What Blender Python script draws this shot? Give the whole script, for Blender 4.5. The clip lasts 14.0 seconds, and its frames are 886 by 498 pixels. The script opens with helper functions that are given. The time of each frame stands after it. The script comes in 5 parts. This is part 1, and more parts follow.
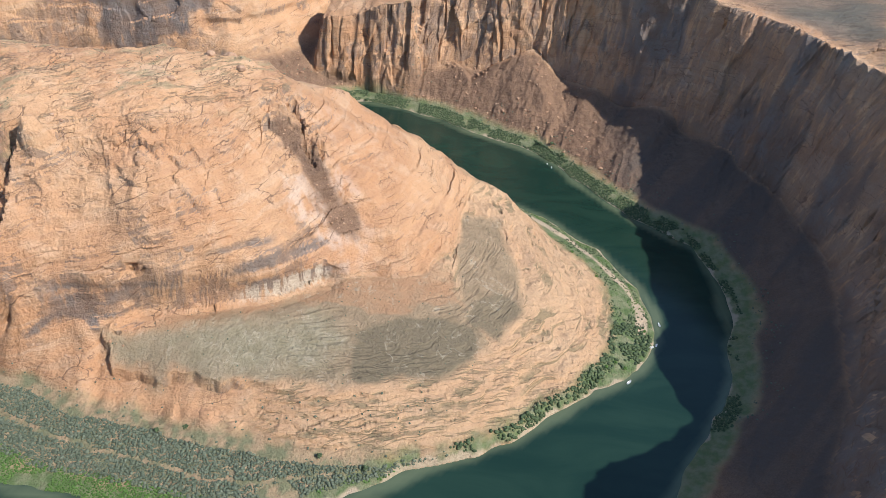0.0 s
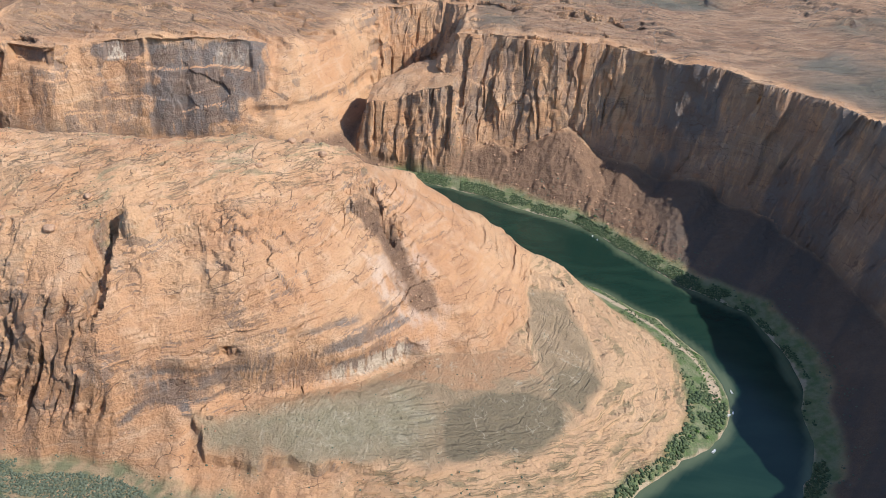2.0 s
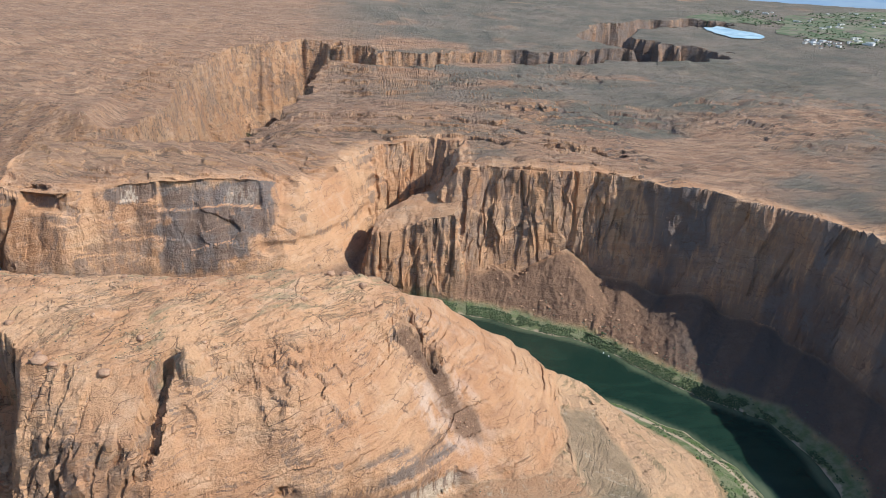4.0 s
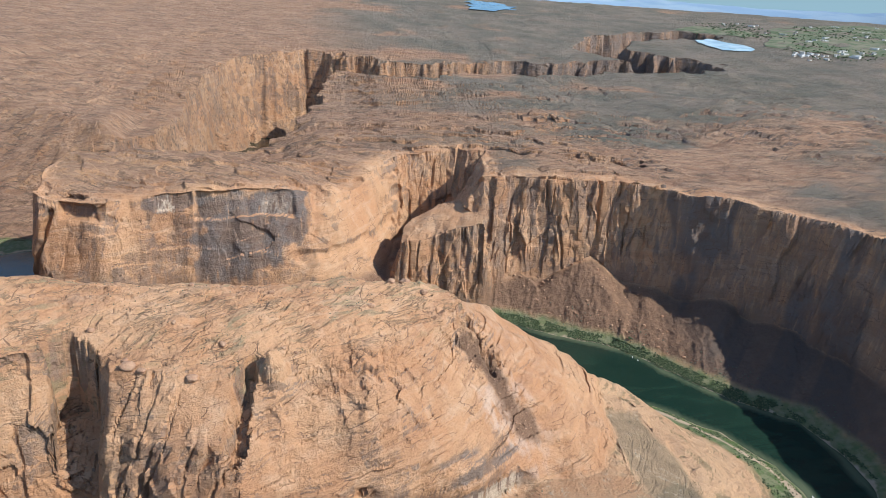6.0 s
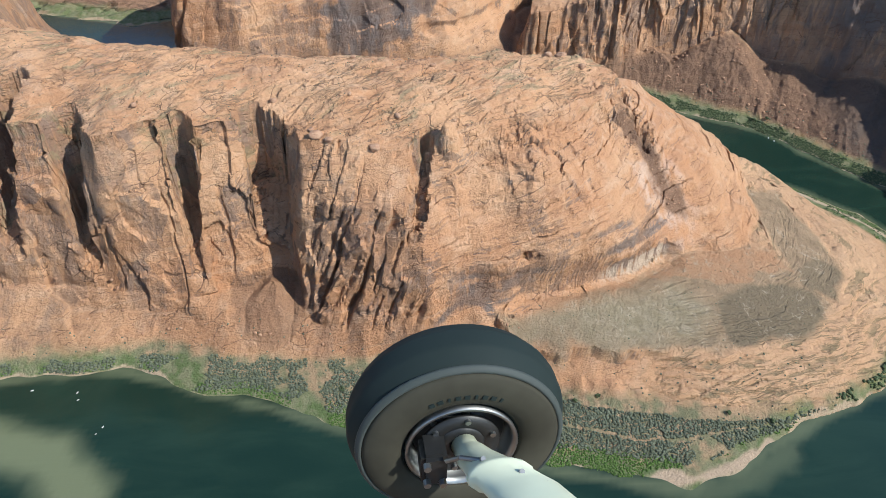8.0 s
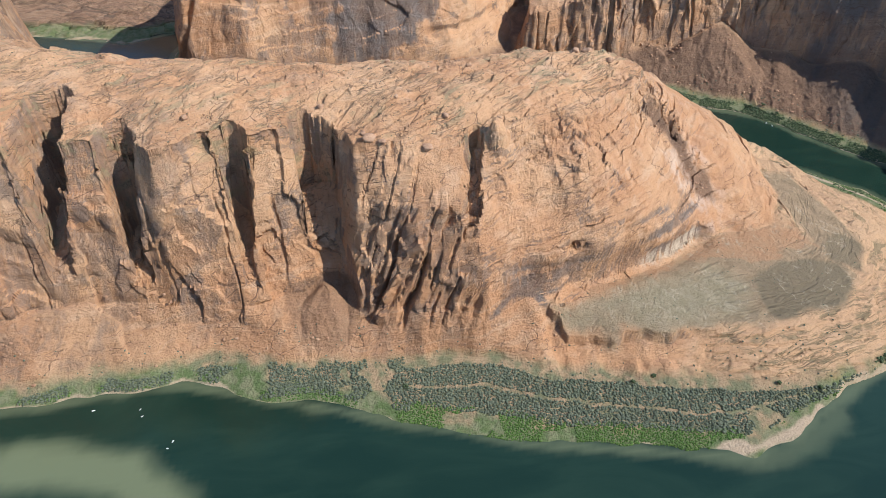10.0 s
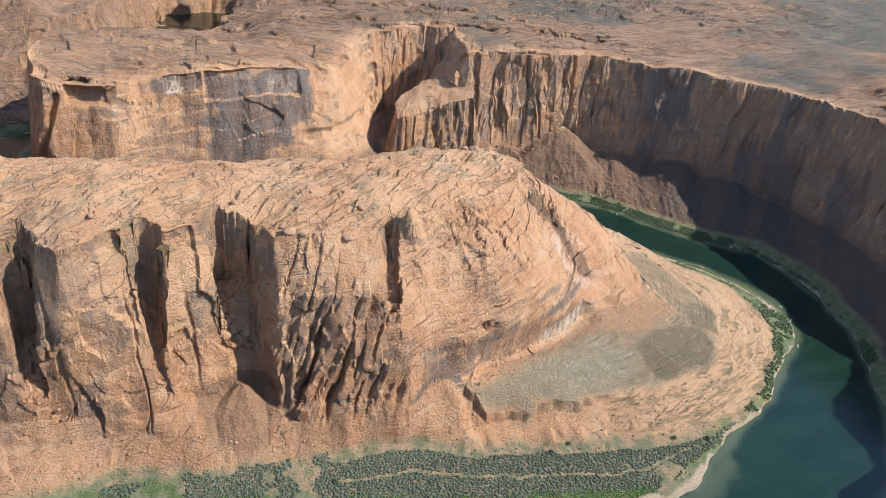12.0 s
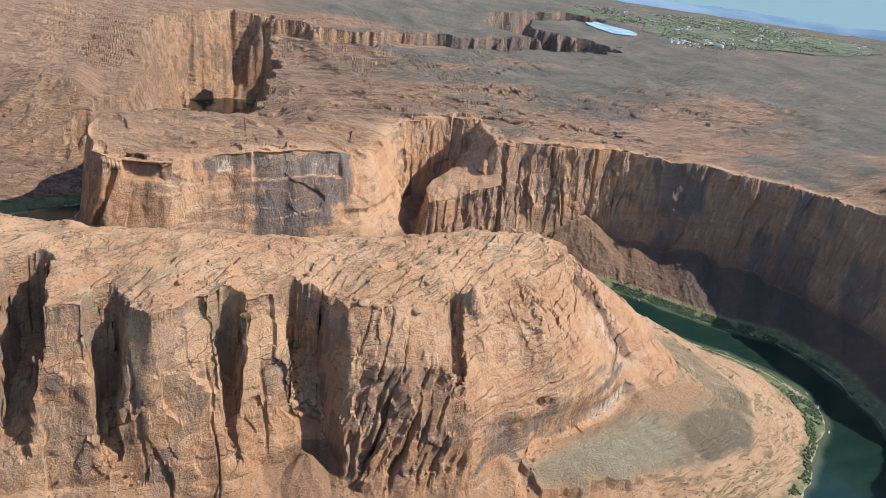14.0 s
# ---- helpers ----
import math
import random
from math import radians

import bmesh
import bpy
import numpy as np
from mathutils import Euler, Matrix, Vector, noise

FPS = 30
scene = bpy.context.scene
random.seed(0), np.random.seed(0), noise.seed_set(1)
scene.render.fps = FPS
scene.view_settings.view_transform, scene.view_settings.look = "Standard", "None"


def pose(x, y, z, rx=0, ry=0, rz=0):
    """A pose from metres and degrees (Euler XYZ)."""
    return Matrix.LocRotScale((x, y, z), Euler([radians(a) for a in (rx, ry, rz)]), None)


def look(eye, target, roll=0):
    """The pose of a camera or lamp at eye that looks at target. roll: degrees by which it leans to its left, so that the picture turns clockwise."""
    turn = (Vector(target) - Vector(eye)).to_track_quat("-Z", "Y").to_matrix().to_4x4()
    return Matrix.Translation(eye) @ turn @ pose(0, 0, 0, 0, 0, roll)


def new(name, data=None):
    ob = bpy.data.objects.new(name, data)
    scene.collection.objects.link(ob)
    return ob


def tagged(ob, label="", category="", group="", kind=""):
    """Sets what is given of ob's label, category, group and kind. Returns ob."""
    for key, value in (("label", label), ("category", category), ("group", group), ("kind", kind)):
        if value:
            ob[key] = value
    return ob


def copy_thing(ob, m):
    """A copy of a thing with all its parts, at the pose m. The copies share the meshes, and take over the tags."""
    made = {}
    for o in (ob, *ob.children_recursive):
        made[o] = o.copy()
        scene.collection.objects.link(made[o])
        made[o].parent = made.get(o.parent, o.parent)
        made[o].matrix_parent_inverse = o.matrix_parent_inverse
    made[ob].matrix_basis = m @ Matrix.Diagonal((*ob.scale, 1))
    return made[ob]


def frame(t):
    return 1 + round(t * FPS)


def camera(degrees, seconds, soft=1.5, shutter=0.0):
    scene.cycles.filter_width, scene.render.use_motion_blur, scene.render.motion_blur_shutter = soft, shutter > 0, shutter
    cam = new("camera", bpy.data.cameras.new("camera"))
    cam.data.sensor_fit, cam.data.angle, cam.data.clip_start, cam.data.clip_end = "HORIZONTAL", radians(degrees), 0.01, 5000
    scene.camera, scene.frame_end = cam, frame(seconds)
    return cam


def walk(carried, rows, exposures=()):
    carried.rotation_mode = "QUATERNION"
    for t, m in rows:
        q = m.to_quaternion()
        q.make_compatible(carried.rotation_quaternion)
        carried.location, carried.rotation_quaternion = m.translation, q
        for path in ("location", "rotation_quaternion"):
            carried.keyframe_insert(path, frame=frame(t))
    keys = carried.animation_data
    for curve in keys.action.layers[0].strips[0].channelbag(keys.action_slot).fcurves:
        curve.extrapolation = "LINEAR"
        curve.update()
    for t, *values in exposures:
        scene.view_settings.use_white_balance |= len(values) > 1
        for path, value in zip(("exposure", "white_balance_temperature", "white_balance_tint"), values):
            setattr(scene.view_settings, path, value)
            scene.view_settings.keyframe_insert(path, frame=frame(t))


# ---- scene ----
cam = camera(65.26, 14.0, soft=0.9)
ROWS = [
    (0.0, -0.00, 0.00, 423.48, 51.727, -4.679, -0.369),
    (0.5, -19.48, -1.29, 424.16, 51.047, -4.425, 0.331),
    (1.0, -38.68, -2.74, 424.90, 51.667, -4.463, 0.213),
    (1.5, -57.62, -4.33, 425.69, 54.236, -4.053, -0.881),
    (2.0, -76.37, -6.04, 426.51, 57.880, -3.896, -2.193),
    (2.5, -94.94, -7.87, 427.33, 61.186, -4.489, -3.693),
    (3.0, -113.38, -9.80, 428.14, 64.588, -4.547, -5.253),
    (3.5, -131.72, -11.83, 428.93, 67.142, -3.850, -6.237),
    (4.0, -149.98, -13.93, 429.67, 68.489, -3.132, -6.859),
    (4.5, -168.19, -16.09, 430.36, 69.313, -2.934, -7.486),
    (5.0, -186.38, -18.30, 430.99, 69.921, -3.058, -8.042),
    (5.5, -204.56, -20.55, 431.53, 70.032, -3.329, -8.446),
    (6.0, -222.75, -22.81, 431.98, 69.299, -3.580, -8.638),
    (6.5, -240.97, -25.07, 432.34, 67.231, -3.465, -8.181),
    (7.0, -259.22, -27.32, 432.60, 62.013, -2.804, -6.044),
    (7.5, -277.52, -29.54, 432.74, 54.891, -1.932, -3.653),
    (8.0, -295.87, -31.71, 432.78, 50.930, -1.478, -2.850),
    (8.5, -314.27, -33.82, 432.69, 50.289, -1.251, -3.475),
    (9.0, -332.72, -35.84, 432.49, 50.321, -0.904, -4.682),
    (9.5, -351.23, -37.75, 432.17, 50.828, -0.656, -6.152),
    (10.0, -369.77, -39.55, 431.73, 51.575, -0.753, -7.489),
    (10.5, -388.35, -41.20, 431.18, 53.453, -1.664, -9.597),
    (11.0, -406.95, -42.68, 430.51, 57.781, -3.706, -14.024),
    (11.5, -425.56, -43.99, 429.73, 60.371, -5.455, -18.084),
    (12.0, -444.16, -45.09, 428.86, 60.777, -5.861, -20.954),
    (12.5, -462.73, -45.96, 427.89, 60.565, -6.807, -22.329),
    (13.0, -481.24, -46.59, 426.84, 61.057, -7.715, -22.619),
    (13.5, -499.68, -46.94, 425.71, 64.019, -7.915, -22.252),
    (14.0, -518.00, -47.00, 424.52, 68.042, -7.882, -21.548),
]
walk(cam, [(t, pose(x, y, z, rx, ry, rz)) for t, x, y, z, rx, ry, rz in ROWS],
     [(0.0, 0.46), (1.0, 0.44), (3.0, 0.27), (7.0, 0.23), (8.0, 0.29), (10.5, 0.30), (12.5, 0.40), (14.0, 0.29)])

# ---------------------------------------------------------------- light
SUN_ELEV, SUN_AZ = 42.0, -31.0   # degrees; azimuth from +x towards +y
world = bpy.data.worlds.new("sky")
scene.world = world
world.use_nodes = True
wn = world.node_tree
sky = wn.nodes.new("ShaderNodeTexSky")
sky.sky_type, sky.sun_disc = "NISHITA", False
sky.sun_elevation, sky.sun_rotation = radians(SUN_ELEV), radians(90 - SUN_AZ)
sky.altitude, sky.dust_density, sky.ozone_density = 1300, 0.4, 2.0
wn.links.new(sky.outputs[0], wn.nodes["Background"].inputs[0])
wn.nodes["Background"].inputs[1].default_value = 0.20
sun = new("sun", bpy.data.lights.new("sun", "SUN"))
sun.data.energy, sun.data.angle, sun.data.color = 4.8, radians(0.5), (1.0, 0.982, 0.95)
ce, se = math.cos(radians(SUN_ELEV)), math.sin(radians(SUN_ELEV))
sun.matrix_world = look((900 * ce * math.cos(radians(SUN_AZ)), 900 * ce * math.sin(radians(SUN_AZ)), 900 * se), (0, 0, 0))


# ---------------------------------------------------------------- noise
def hash01(i, j, k, seed):
    h = (i * 374761393 + j * 668265263 + k * 2147483647 + seed * 974634777) & 0xFFFFFFFF
    h = ((h ^ (h >> 13)) * 1274126177) & 0xFFFFFFFF
    h = ((h ^ (h >> 16)) * 2246822519) & 0xFFFFFFFF
    return ((h ^ (h >> 15)) & 0xFFFFFF) / 16777215.0


def noise3(x, y, z, seed=0):
    """Smooth noise from -1 to 1 on arrays."""
    x, y, z = np.broadcast_arrays(np.asarray(x, float), np.asarray(y, float), np.asarray(z, float))
    i, j, k = (np.floor(c).astype(np.int64) for c in (x, y, z))
    u, v, w = x - i, y - j, z - k
    u, v, w = (c * c * c * (c * (c * 6 - 15) + 10) for c in (u, v, w))
    total = 0.0
    for a in (0, 1):
        for b in (0, 1):
            for c in (0, 1):
                weight = (u if a else 1 - u) * (v if b else 1 - v) * (w if c else 1 - w)
                total = total + weight * hash01(i + a, j + b, k + c, seed)
    return total * 2 - 1


def noise2(x, y, seed=0):
    x, y = np.broadcast_arrays(np.asarray(x, float), np.asarray(y, float))
    i, j = np.floor(x).astype(np.int64), np.floor(y).astype(np.int64)
    u, v = x - i, y - j
    u, v = u * u * u * (u * (u * 6 - 15) + 10), v * v * v * (v * (v * 6 - 15) + 10)
    a, b = hash01(i, j, 7, seed), hash01(i + 1, j, 7, seed)
    c, d = hash01(i, j + 1, 7, seed), hash01(i + 1, j + 1, 7, seed)
    return ((a * (1 - u) + b * u) * (1 - v) + (c * (1 - u) + d * u) * v) * 2 - 1


def fbm2(x, y, octaves, seed=0):
    total, amp = 0.0, 1.0
    for o in range(octaves):
        total = total + amp * noise2(x * 2 ** o + 17.3 * o, y * 2 ** o - 9.1 * o, seed + o)
        amp *= 0.5
    return total


def ramp(x, a, b):
    t = np.clip((x - a) / (b - a), 0, 1)
    return t * t * (3 - 2 * t)


# ---------------------------------------------------------------- plan of the land
def line_dist(px, py, pts):
    best = np.full(px.shape, 1e12)
    for (ax, ay), (bx, by) in zip(pts[:-1], pts[1:]):
        dx, dy = bx - ax, by - ay
        t = np.clip(((px - ax) * dx + (py - ay) * dy) / (dx * dx + dy * dy), 0, 1)
        best = np.minimum(best, (px - ax - t * dx) ** 2 + (py - ay - t * dy) ** 2)
    return np.sqrt(best)


def inside(px, py, pts):
    odd = np.zeros(px.shape, bool)
    for (ax, ay), (bx, by) in zip(pts, pts[1:] + pts[:1]):
        if ay != by:
            odd ^= ((ay > py) != (by > py)) & (px < (bx - ax) * (py - ay) / (by - ay) + ax)
    return odd


def signed(px, py, pts):
    """Distance to a closed outline, negative inside."""
    d = line_dist(px, py, pts + pts[:1])
    return np.where(inside(px, py, pts), -d, d)


# the peninsula inside the bend, as height contours; each runs along the near side, round the nose and back
B0 = [(-1500, 330), (-800, 336), (-660, 338), (-600, 343), (-524, 350), (-448, 325), (-373, 300), (-259, 261), (-198, 249),
      (-137, 236), (-96, 230), (-62, 240), (-23, 263), (24, 287), (90, 316), (155, 360), (204, 391), (226, 425), (233, 458),
      (226, 496), (206, 532), (173, 575), (142, 605), (77, 652), (10, 690), (-80, 715), (-180, 715), (-300, 685), (-420, 670),
      (-540, 690), (-640, 740), (-710, 850), (-770, 960), (-900, 1030), (-1500, 1050)]
B1 = [(-1500, 355), (-800, 358), (-660, 358), (-580, 362), (-500, 366), (-440, 352), (-375, 350), (-322, 354), (-270, 346), (-230, 322),
      (-165, 309), (-121, 304), (-60, 290), (-7, 284), (24, 292), (85, 322), (150, 366), (170, 395), (185, 425), (190, 458),
      (186, 496), (166, 535), (140, 575), (115, 605), (65, 645), (0, 682), (-80, 705), (-180, 705), (-300, 675), (-420, 660),
      (-540, 678), (-645, 730), (-720, 850), (-785, 970), (-900, 1045), (-1500, 1070)]
B2 = [(-1500, 385), (-800, 385), (-660, 385), (-576, 398), (-510, 392), (-470, 383), (-444, 376), (-400, 384), (-370, 381),
      (-330, 363), (-292, 359), (-248, 365), (-213, 357), (-170, 341), (-130, 330), (-100, 331), (-23, 335), (40, 352), (92, 405),
      (118, 450), (125, 500), (118, 562), (98, 606), (50, 650), (-20, 670), (-90, 690), (-180, 688), (-300, 655), (-420, 642),
      (-540, 660), (-655, 715), (-735, 850), (-800, 980), (-900, 1060), (-1500, 1090)]
B3 = [(-1500, 400), (-800, 398), (-660, 398), (-576, 407), (-520, 400), (-470, 393), (-436, 397), (-405, 403), (-384, 405), (-377, 386),
      (-330, 374), (-285, 364), (-237, 374), (-190, 384), (-139, 394), (-100, 412), (-62, 432), (-22, 446), (20, 455), (38, 478),
      (46, 520), (60, 562), (70, 600), (34, 640), (-30, 650), (-100, 672), (-180, 672), (-300, 640), (-420, 628), (-540, 645),
      (-665, 700), (-750, 850), (-815, 985), (-900, 1070), (-1500, 1100)]
B4 = [(-1500, 408), (-800, 405), (-660, 406), (-590, 414), (-552, 411), (-518, 404), (-474, 408), (-440, 413), (-405, 419), (-382, 420),
      (-375, 392), (-320, 383), (-283, 372), (-240, 382), (-198, 388), (-160, 392), (-118, 408), (-86, 438), (-60, 472), (-22, 490), (2, 514),
      (18, 548), (26, 600), (-12, 634), (-100, 640), (-180, 640), (-300, 615), (-420, 605), (-540, 620), (-675, 680), (-765, 850),
      (-830, 985), (-900, 1080), (-1500, 1110)]
B5 = [(-1500, 418), (-800, 415), (-660, 415), (-590, 421), (-552, 416), (-514, 410), (-473, 413), (-438, 424), (-404, 426), (-379, 430),
      (-370, 403), (-320, 396), (-286, 390), (-262, 408), (-225, 412), (-189, 414), (-150, 434), (-128, 456), (-104, 486), (-68, 512),
      (-52, 552), (-58, 598), (-130, 615), (-200, 615), (-300, 595), (-420, 588), (-540, 600), (-680, 660), (-780, 850),
      (-840, 985), (-900, 1090), (-1500, 1120)]
B6 = [(-1500, 432), (-800, 430), (-660, 430), (-590, 432), (-530, 431), (-515, 416), (-480, 436), (-455, 431), (-416, 445), (-394, 450), (-378, 444),
      (-370, 424), (-345, 425), (-300, 428), (-262, 430), (-232, 446), (-196, 456), (-160, 478), (-124, 502), (-106, 535), (-132, 572),
      (-200, 585), (-300, 572), (-420, 566), (-540, 580), (-690, 640), (-800, 850), (-850, 985), (-900, 1100), (-1500, 1130)]
BUTTE = ((0, B0), (7, B1), (27, B2), (42, B3), (80, B4), (128, B5), (168, B6))

# the land outside the bend: near bank to rim, out from the water
O0 = [(-1500, 220), (-800, 225), (-640, 195), (-560, 192), (-500, 190), (-420, 186), (-330, 180), (-220, 165), (-120, 145), (0, 150),
      (110, 190), (180, 250), (225, 305), (258, 350), (282, 390), (297, 440), (306, 503), (301, 565), (282, 577), (253, 604),
      (217, 643), (193, 678), (172, 719), (140, 746), (92, 772), (50, 795), (0, 826), (-60, 842), (-130, 826), (-200, 800),
      (-300, 765), (-420, 750), (-520, 762), (-606, 796), (-636, 870), (-640, 1040), (-600, 1140), (-723, 1075), (-900, 1130), (-1500, 1150)]
O1 = [(-1500, 205), (-800, 210), (-640, 180), (-560, 178), (-500, 176), (-420, 172), (-330, 165), (-220, 148), (-120, 128), (0, 132),
      (118, 172), (194, 236), (240, 295), (276, 345), (300, 385), (316, 438), (326, 503), (320, 575), (298, 592), (268, 620),
      (232, 658), (208, 690), (186, 732), (152, 762), (100, 790), (56, 814), (5, 846), (-60, 862), (-136, 846), (-206, 815),
      (-300, 780), (-420, 764), (-515, 774), (-596, 806), (-620, 870), (-624, 1040), (-580, 1160), (-723, 1110), (-900, 1160), (-1500, 1180)]
O2 = [(-1500, 170), (-800, 165), (-560, 155), (-430, 150), (-340, 138), (-220, 115), (-80, 95), (80, 105), (190, 165), (272, 235),
      (328, 320), (372, 420), (396, 500), (394, 560), (384, 620), (358, 684), (326, 722), (284, 768), (240, 812), (200, 844),
      (150, 867), (118, 866), (60, 880), (-15, 872), (-60, 896), (-98, 925), (-70, 1000), (-48, 1050), (-90, 1060), (-125, 1000), (-142, 930), (-180, 872),
      (-240, 846), (-300, 838), (-420, 836), (-500, 814), (-560, 816), (-598, 836), (-606, 960), (-600, 1060), (-560, 1190), (-750, 1240), (-900, 1300),
      (-1500, 1250)]
O3 = [(-1500, 130), (-800, 125), (-560, 118), (-420, 112), (-300, 100), (-150, 60), (0, 50), (150, 60), (300, 110), (322, 160), (342, 186), (392, 203), (403, 222),
      (428, 238), (412, 260), (402, 280), (402, 300), (430, 336), (428, 366), (424, 400), (436, 480), (430, 560), (410, 630), (384, 695), (350, 736), (306, 778), (262, 818), (222, 852),
      (180, 880), (120, 890), (60, 906), (0, 928), (10, 980), (26, 1062), (-20, 1090), (-110, 1075), (-150, 1040), (-175, 985),
      (-225, 905), (-267, 880), (-330, 866), (-370, 860), (-424, 862), (-470, 856), (-500, 838), (-536, 846), (-570, 842), (-588, 862), (-586, 960), (-560, 1080), (-520, 1230),
      (-800, 1430), (-950, 1500), (-1500, 1520)]
EYE_XY = (-260.0, -25.0)


def plateau(x, y):
    """The high desert; far land is drawn in towards the horizon."""
    d = np.hypot(x - EYE_XY[0], y - EYE_XY[1])
    near = 172 + 20 * ramp(x, -250, 250) + 26 * ramp(x, 350, 700) + 22 * ramp(y, 900, 1500) * ramp(x, -400, 400) - 8 * ramp(y, 1000, 1500) * ramp(-x, -100, 500)
    true = 1900 * (45000 / 1900.0) ** np.clip((d - 1900) / 2700.0, 0, 1.02)
    far = 424 - d * (218.0 / true)
    return near + (far - near) * ramp(d, 1500, 2100)


def cut(h, x, y, ax, ay, az, bx, by, bz, half, steep):
    """A cleft from a (floor az) to b (floor bz)."""
    dx, dy = bx - ax, by - ay
    t = np.clip(((x - ax) * dx + (y - ay) * dy) / (dx * dx + dy * dy), 0, 1)
    d = np.hypot(x - ax - t * dx, y - ay - t * dy)
    return np.minimum(h, az + (bz - az) * t + np.maximum(d - half, 0) * steep)


def bands(px, py, rings, sign):
    """Height between nested contours."""
    ds = [signed(px, py, ring) * sign for _, ring in rings]
    h = np.full(px.shape, -6.0)
    h = np.where(ds[0] < 0, -1.0, -np.minimum(7.0, 0.12 * np.maximum(ds[0], 0)))
    for (z0, _), (z1, _), d0, d1 in zip(rings[:-1], rings[1:], ds[:-1], ds[1:]):
        a, b = np.maximum(-d0, 0), np.maximum(d1, 0)
        f = a / (a + b + 1e-6)
        h = np.where(d0 < 0, z0 + (z1 - z0) * f, h)
    return h, ds


CONES = [(-406, 402, 50, 0.82), (-640, 402, 80, 0.8), (150, 874, 86, 0.62), (30, 866, 70, 0.72), (-40, 864, 62, 0.8)]
BENCH = [(-122, 888), (-96, 880), (-50, 876), (-5, 874), (10, 940), (-50, 958), (-92, 946), (-116, 925)]
GORGE = [(-600, 1120), (-520, 1200), (-440, 1275), (-400, 1430), (-372, 1700), (-335, 1900), (-285, 2030), (-190, 1985), (-60, 1905), (120, 1935), (300, 1960), (430, 1930), (560, 1985),
         (700, 1975), (800, 1940), (860, 2010), (720, 2110), (640, 2230), (760, 2420), (980, 2520), (1130, 2540)]


FLATS = [(-219, 368), (-196, 374), (-139, 394), (-57, 431), (0, 446), (40, 452), (60, 418), (74, 378), (33, 348), (-17, 338), (-60, 336), (-100, 334),
         (-133, 335), (-148, 339), (-163, 341), (-172, 336), (-184, 343), (-208, 348)]
FLAT_UPPER = [(48, 520), (55, 542), (90, 542), (103, 476), (100, 424), (80, 389), (49, 405), (45, 440)]


def ledges(x, y, angle, across, along, seed):
    """Broken low steps that run along one direction."""
    c, s = math.cos(angle), math.sin(angle)
    a, b = x * c - y * s, x * s + y * c
    n = noise2(a / along + 0.6 * noise2(a / 60, b / 60, seed + 40), b / across + 0.5 * noise2(x / 20, y / 20, seed + 41), seed)
    n2 = noise2(a / along / 0.7 + 9, b / across / 0.6, seed + 7)
    return ramp(n, -0.02, 0.07) + 0.6 * ramp(n2, 0.0, 0.08) - 0.8


def cellular(a, b, seed):
    """A value from -1 to 1 for each cell of an uneven paving."""
    i, j = np.floor(a).astype(np.int64), np.floor(b).astype(np.int64)
    best, value = np.full(a.shape, 9.0), np.zeros(a.shape)
    for di in (-1, 0, 1):
        for dj in (-1, 0, 1):
            ci, cj = i + di, j + dj
            d = (ci + hash01(ci, cj, 1, seed) - a) ** 2 + (cj + hash01(ci, cj, 2, seed) - b) ** 2
            near = d < best
            best = np.where(near, d, best)
            value = np.where(near, hash01(ci, cj, 3, seed), value)
    return value * 2 - 1


def facets(a, b, seed, tilt_a=0.0, tilt_b=0.0, spread=1.0):
    """Uneven paving whose stones stand at their own height and slant; a and b in stones."""
    i, j = np.floor(a).astype(np.int64), np.floor(b).astype(np.int64)
    best = np.full(a.shape, 9.0)
    val, oa, ob, ka, kb = (np.zeros(a.shape) for _ in range(5))
    for di in (-1, 0, 1):
        for dj in (-1, 0, 1):
            ci, cj = i + di, j + dj
            ea, eb = a - ci - hash01(ci, cj, 1, seed), b - cj - hash01(ci, cj, 2, seed)
            d = ea * ea + eb * eb
            near = d < best
            best = np.where(near, d, best)
            oa, ob = np.where(near, ea, oa), np.where(near, eb, ob)
            val = np.where(near, hash01(ci, cj, 3, seed) * 2 - 1, val)
            ka, kb = np.where(near, hash01(ci, cj, 4, seed) * 2 - 1, ka), np.where(near, hash01(ci, cj, 5, seed) * 2 - 1, kb)
    return val + (tilt_a + spread * ka) * oa + (tilt_b + spread * kb) * ob


def only(mask, fn, *arrays):
    """fn of the arrays where mask is above zero, else zero."""
    out = np.zeros(mask.shape)
    k = mask > 0.001
    if k.any():
        out[k] = fn(*(q[k] for q in arrays)) * mask[k]
    return out


def slabs(x, y, angle, along, across, seed, dip=1.2):
    c, s = math.cos(angle), math.sin(angle)
    a, b = x * c - y * s, x * s + y * c
    w = 0.35 * noise2(x / across / 2.5, y / across / 2.5, seed + 3)
    return facets(a / along + w, b / across + w, seed, 0.2, dip, 0.7)


def terrace(b, s):
    """Offset that turns a slope into steps of height s."""
    q = b / s
    k = np.floor(q)
    return (k + 0.35 * (q - k) + 0.65 * ramp(q - k, 0.74, 0.98)) * s - b


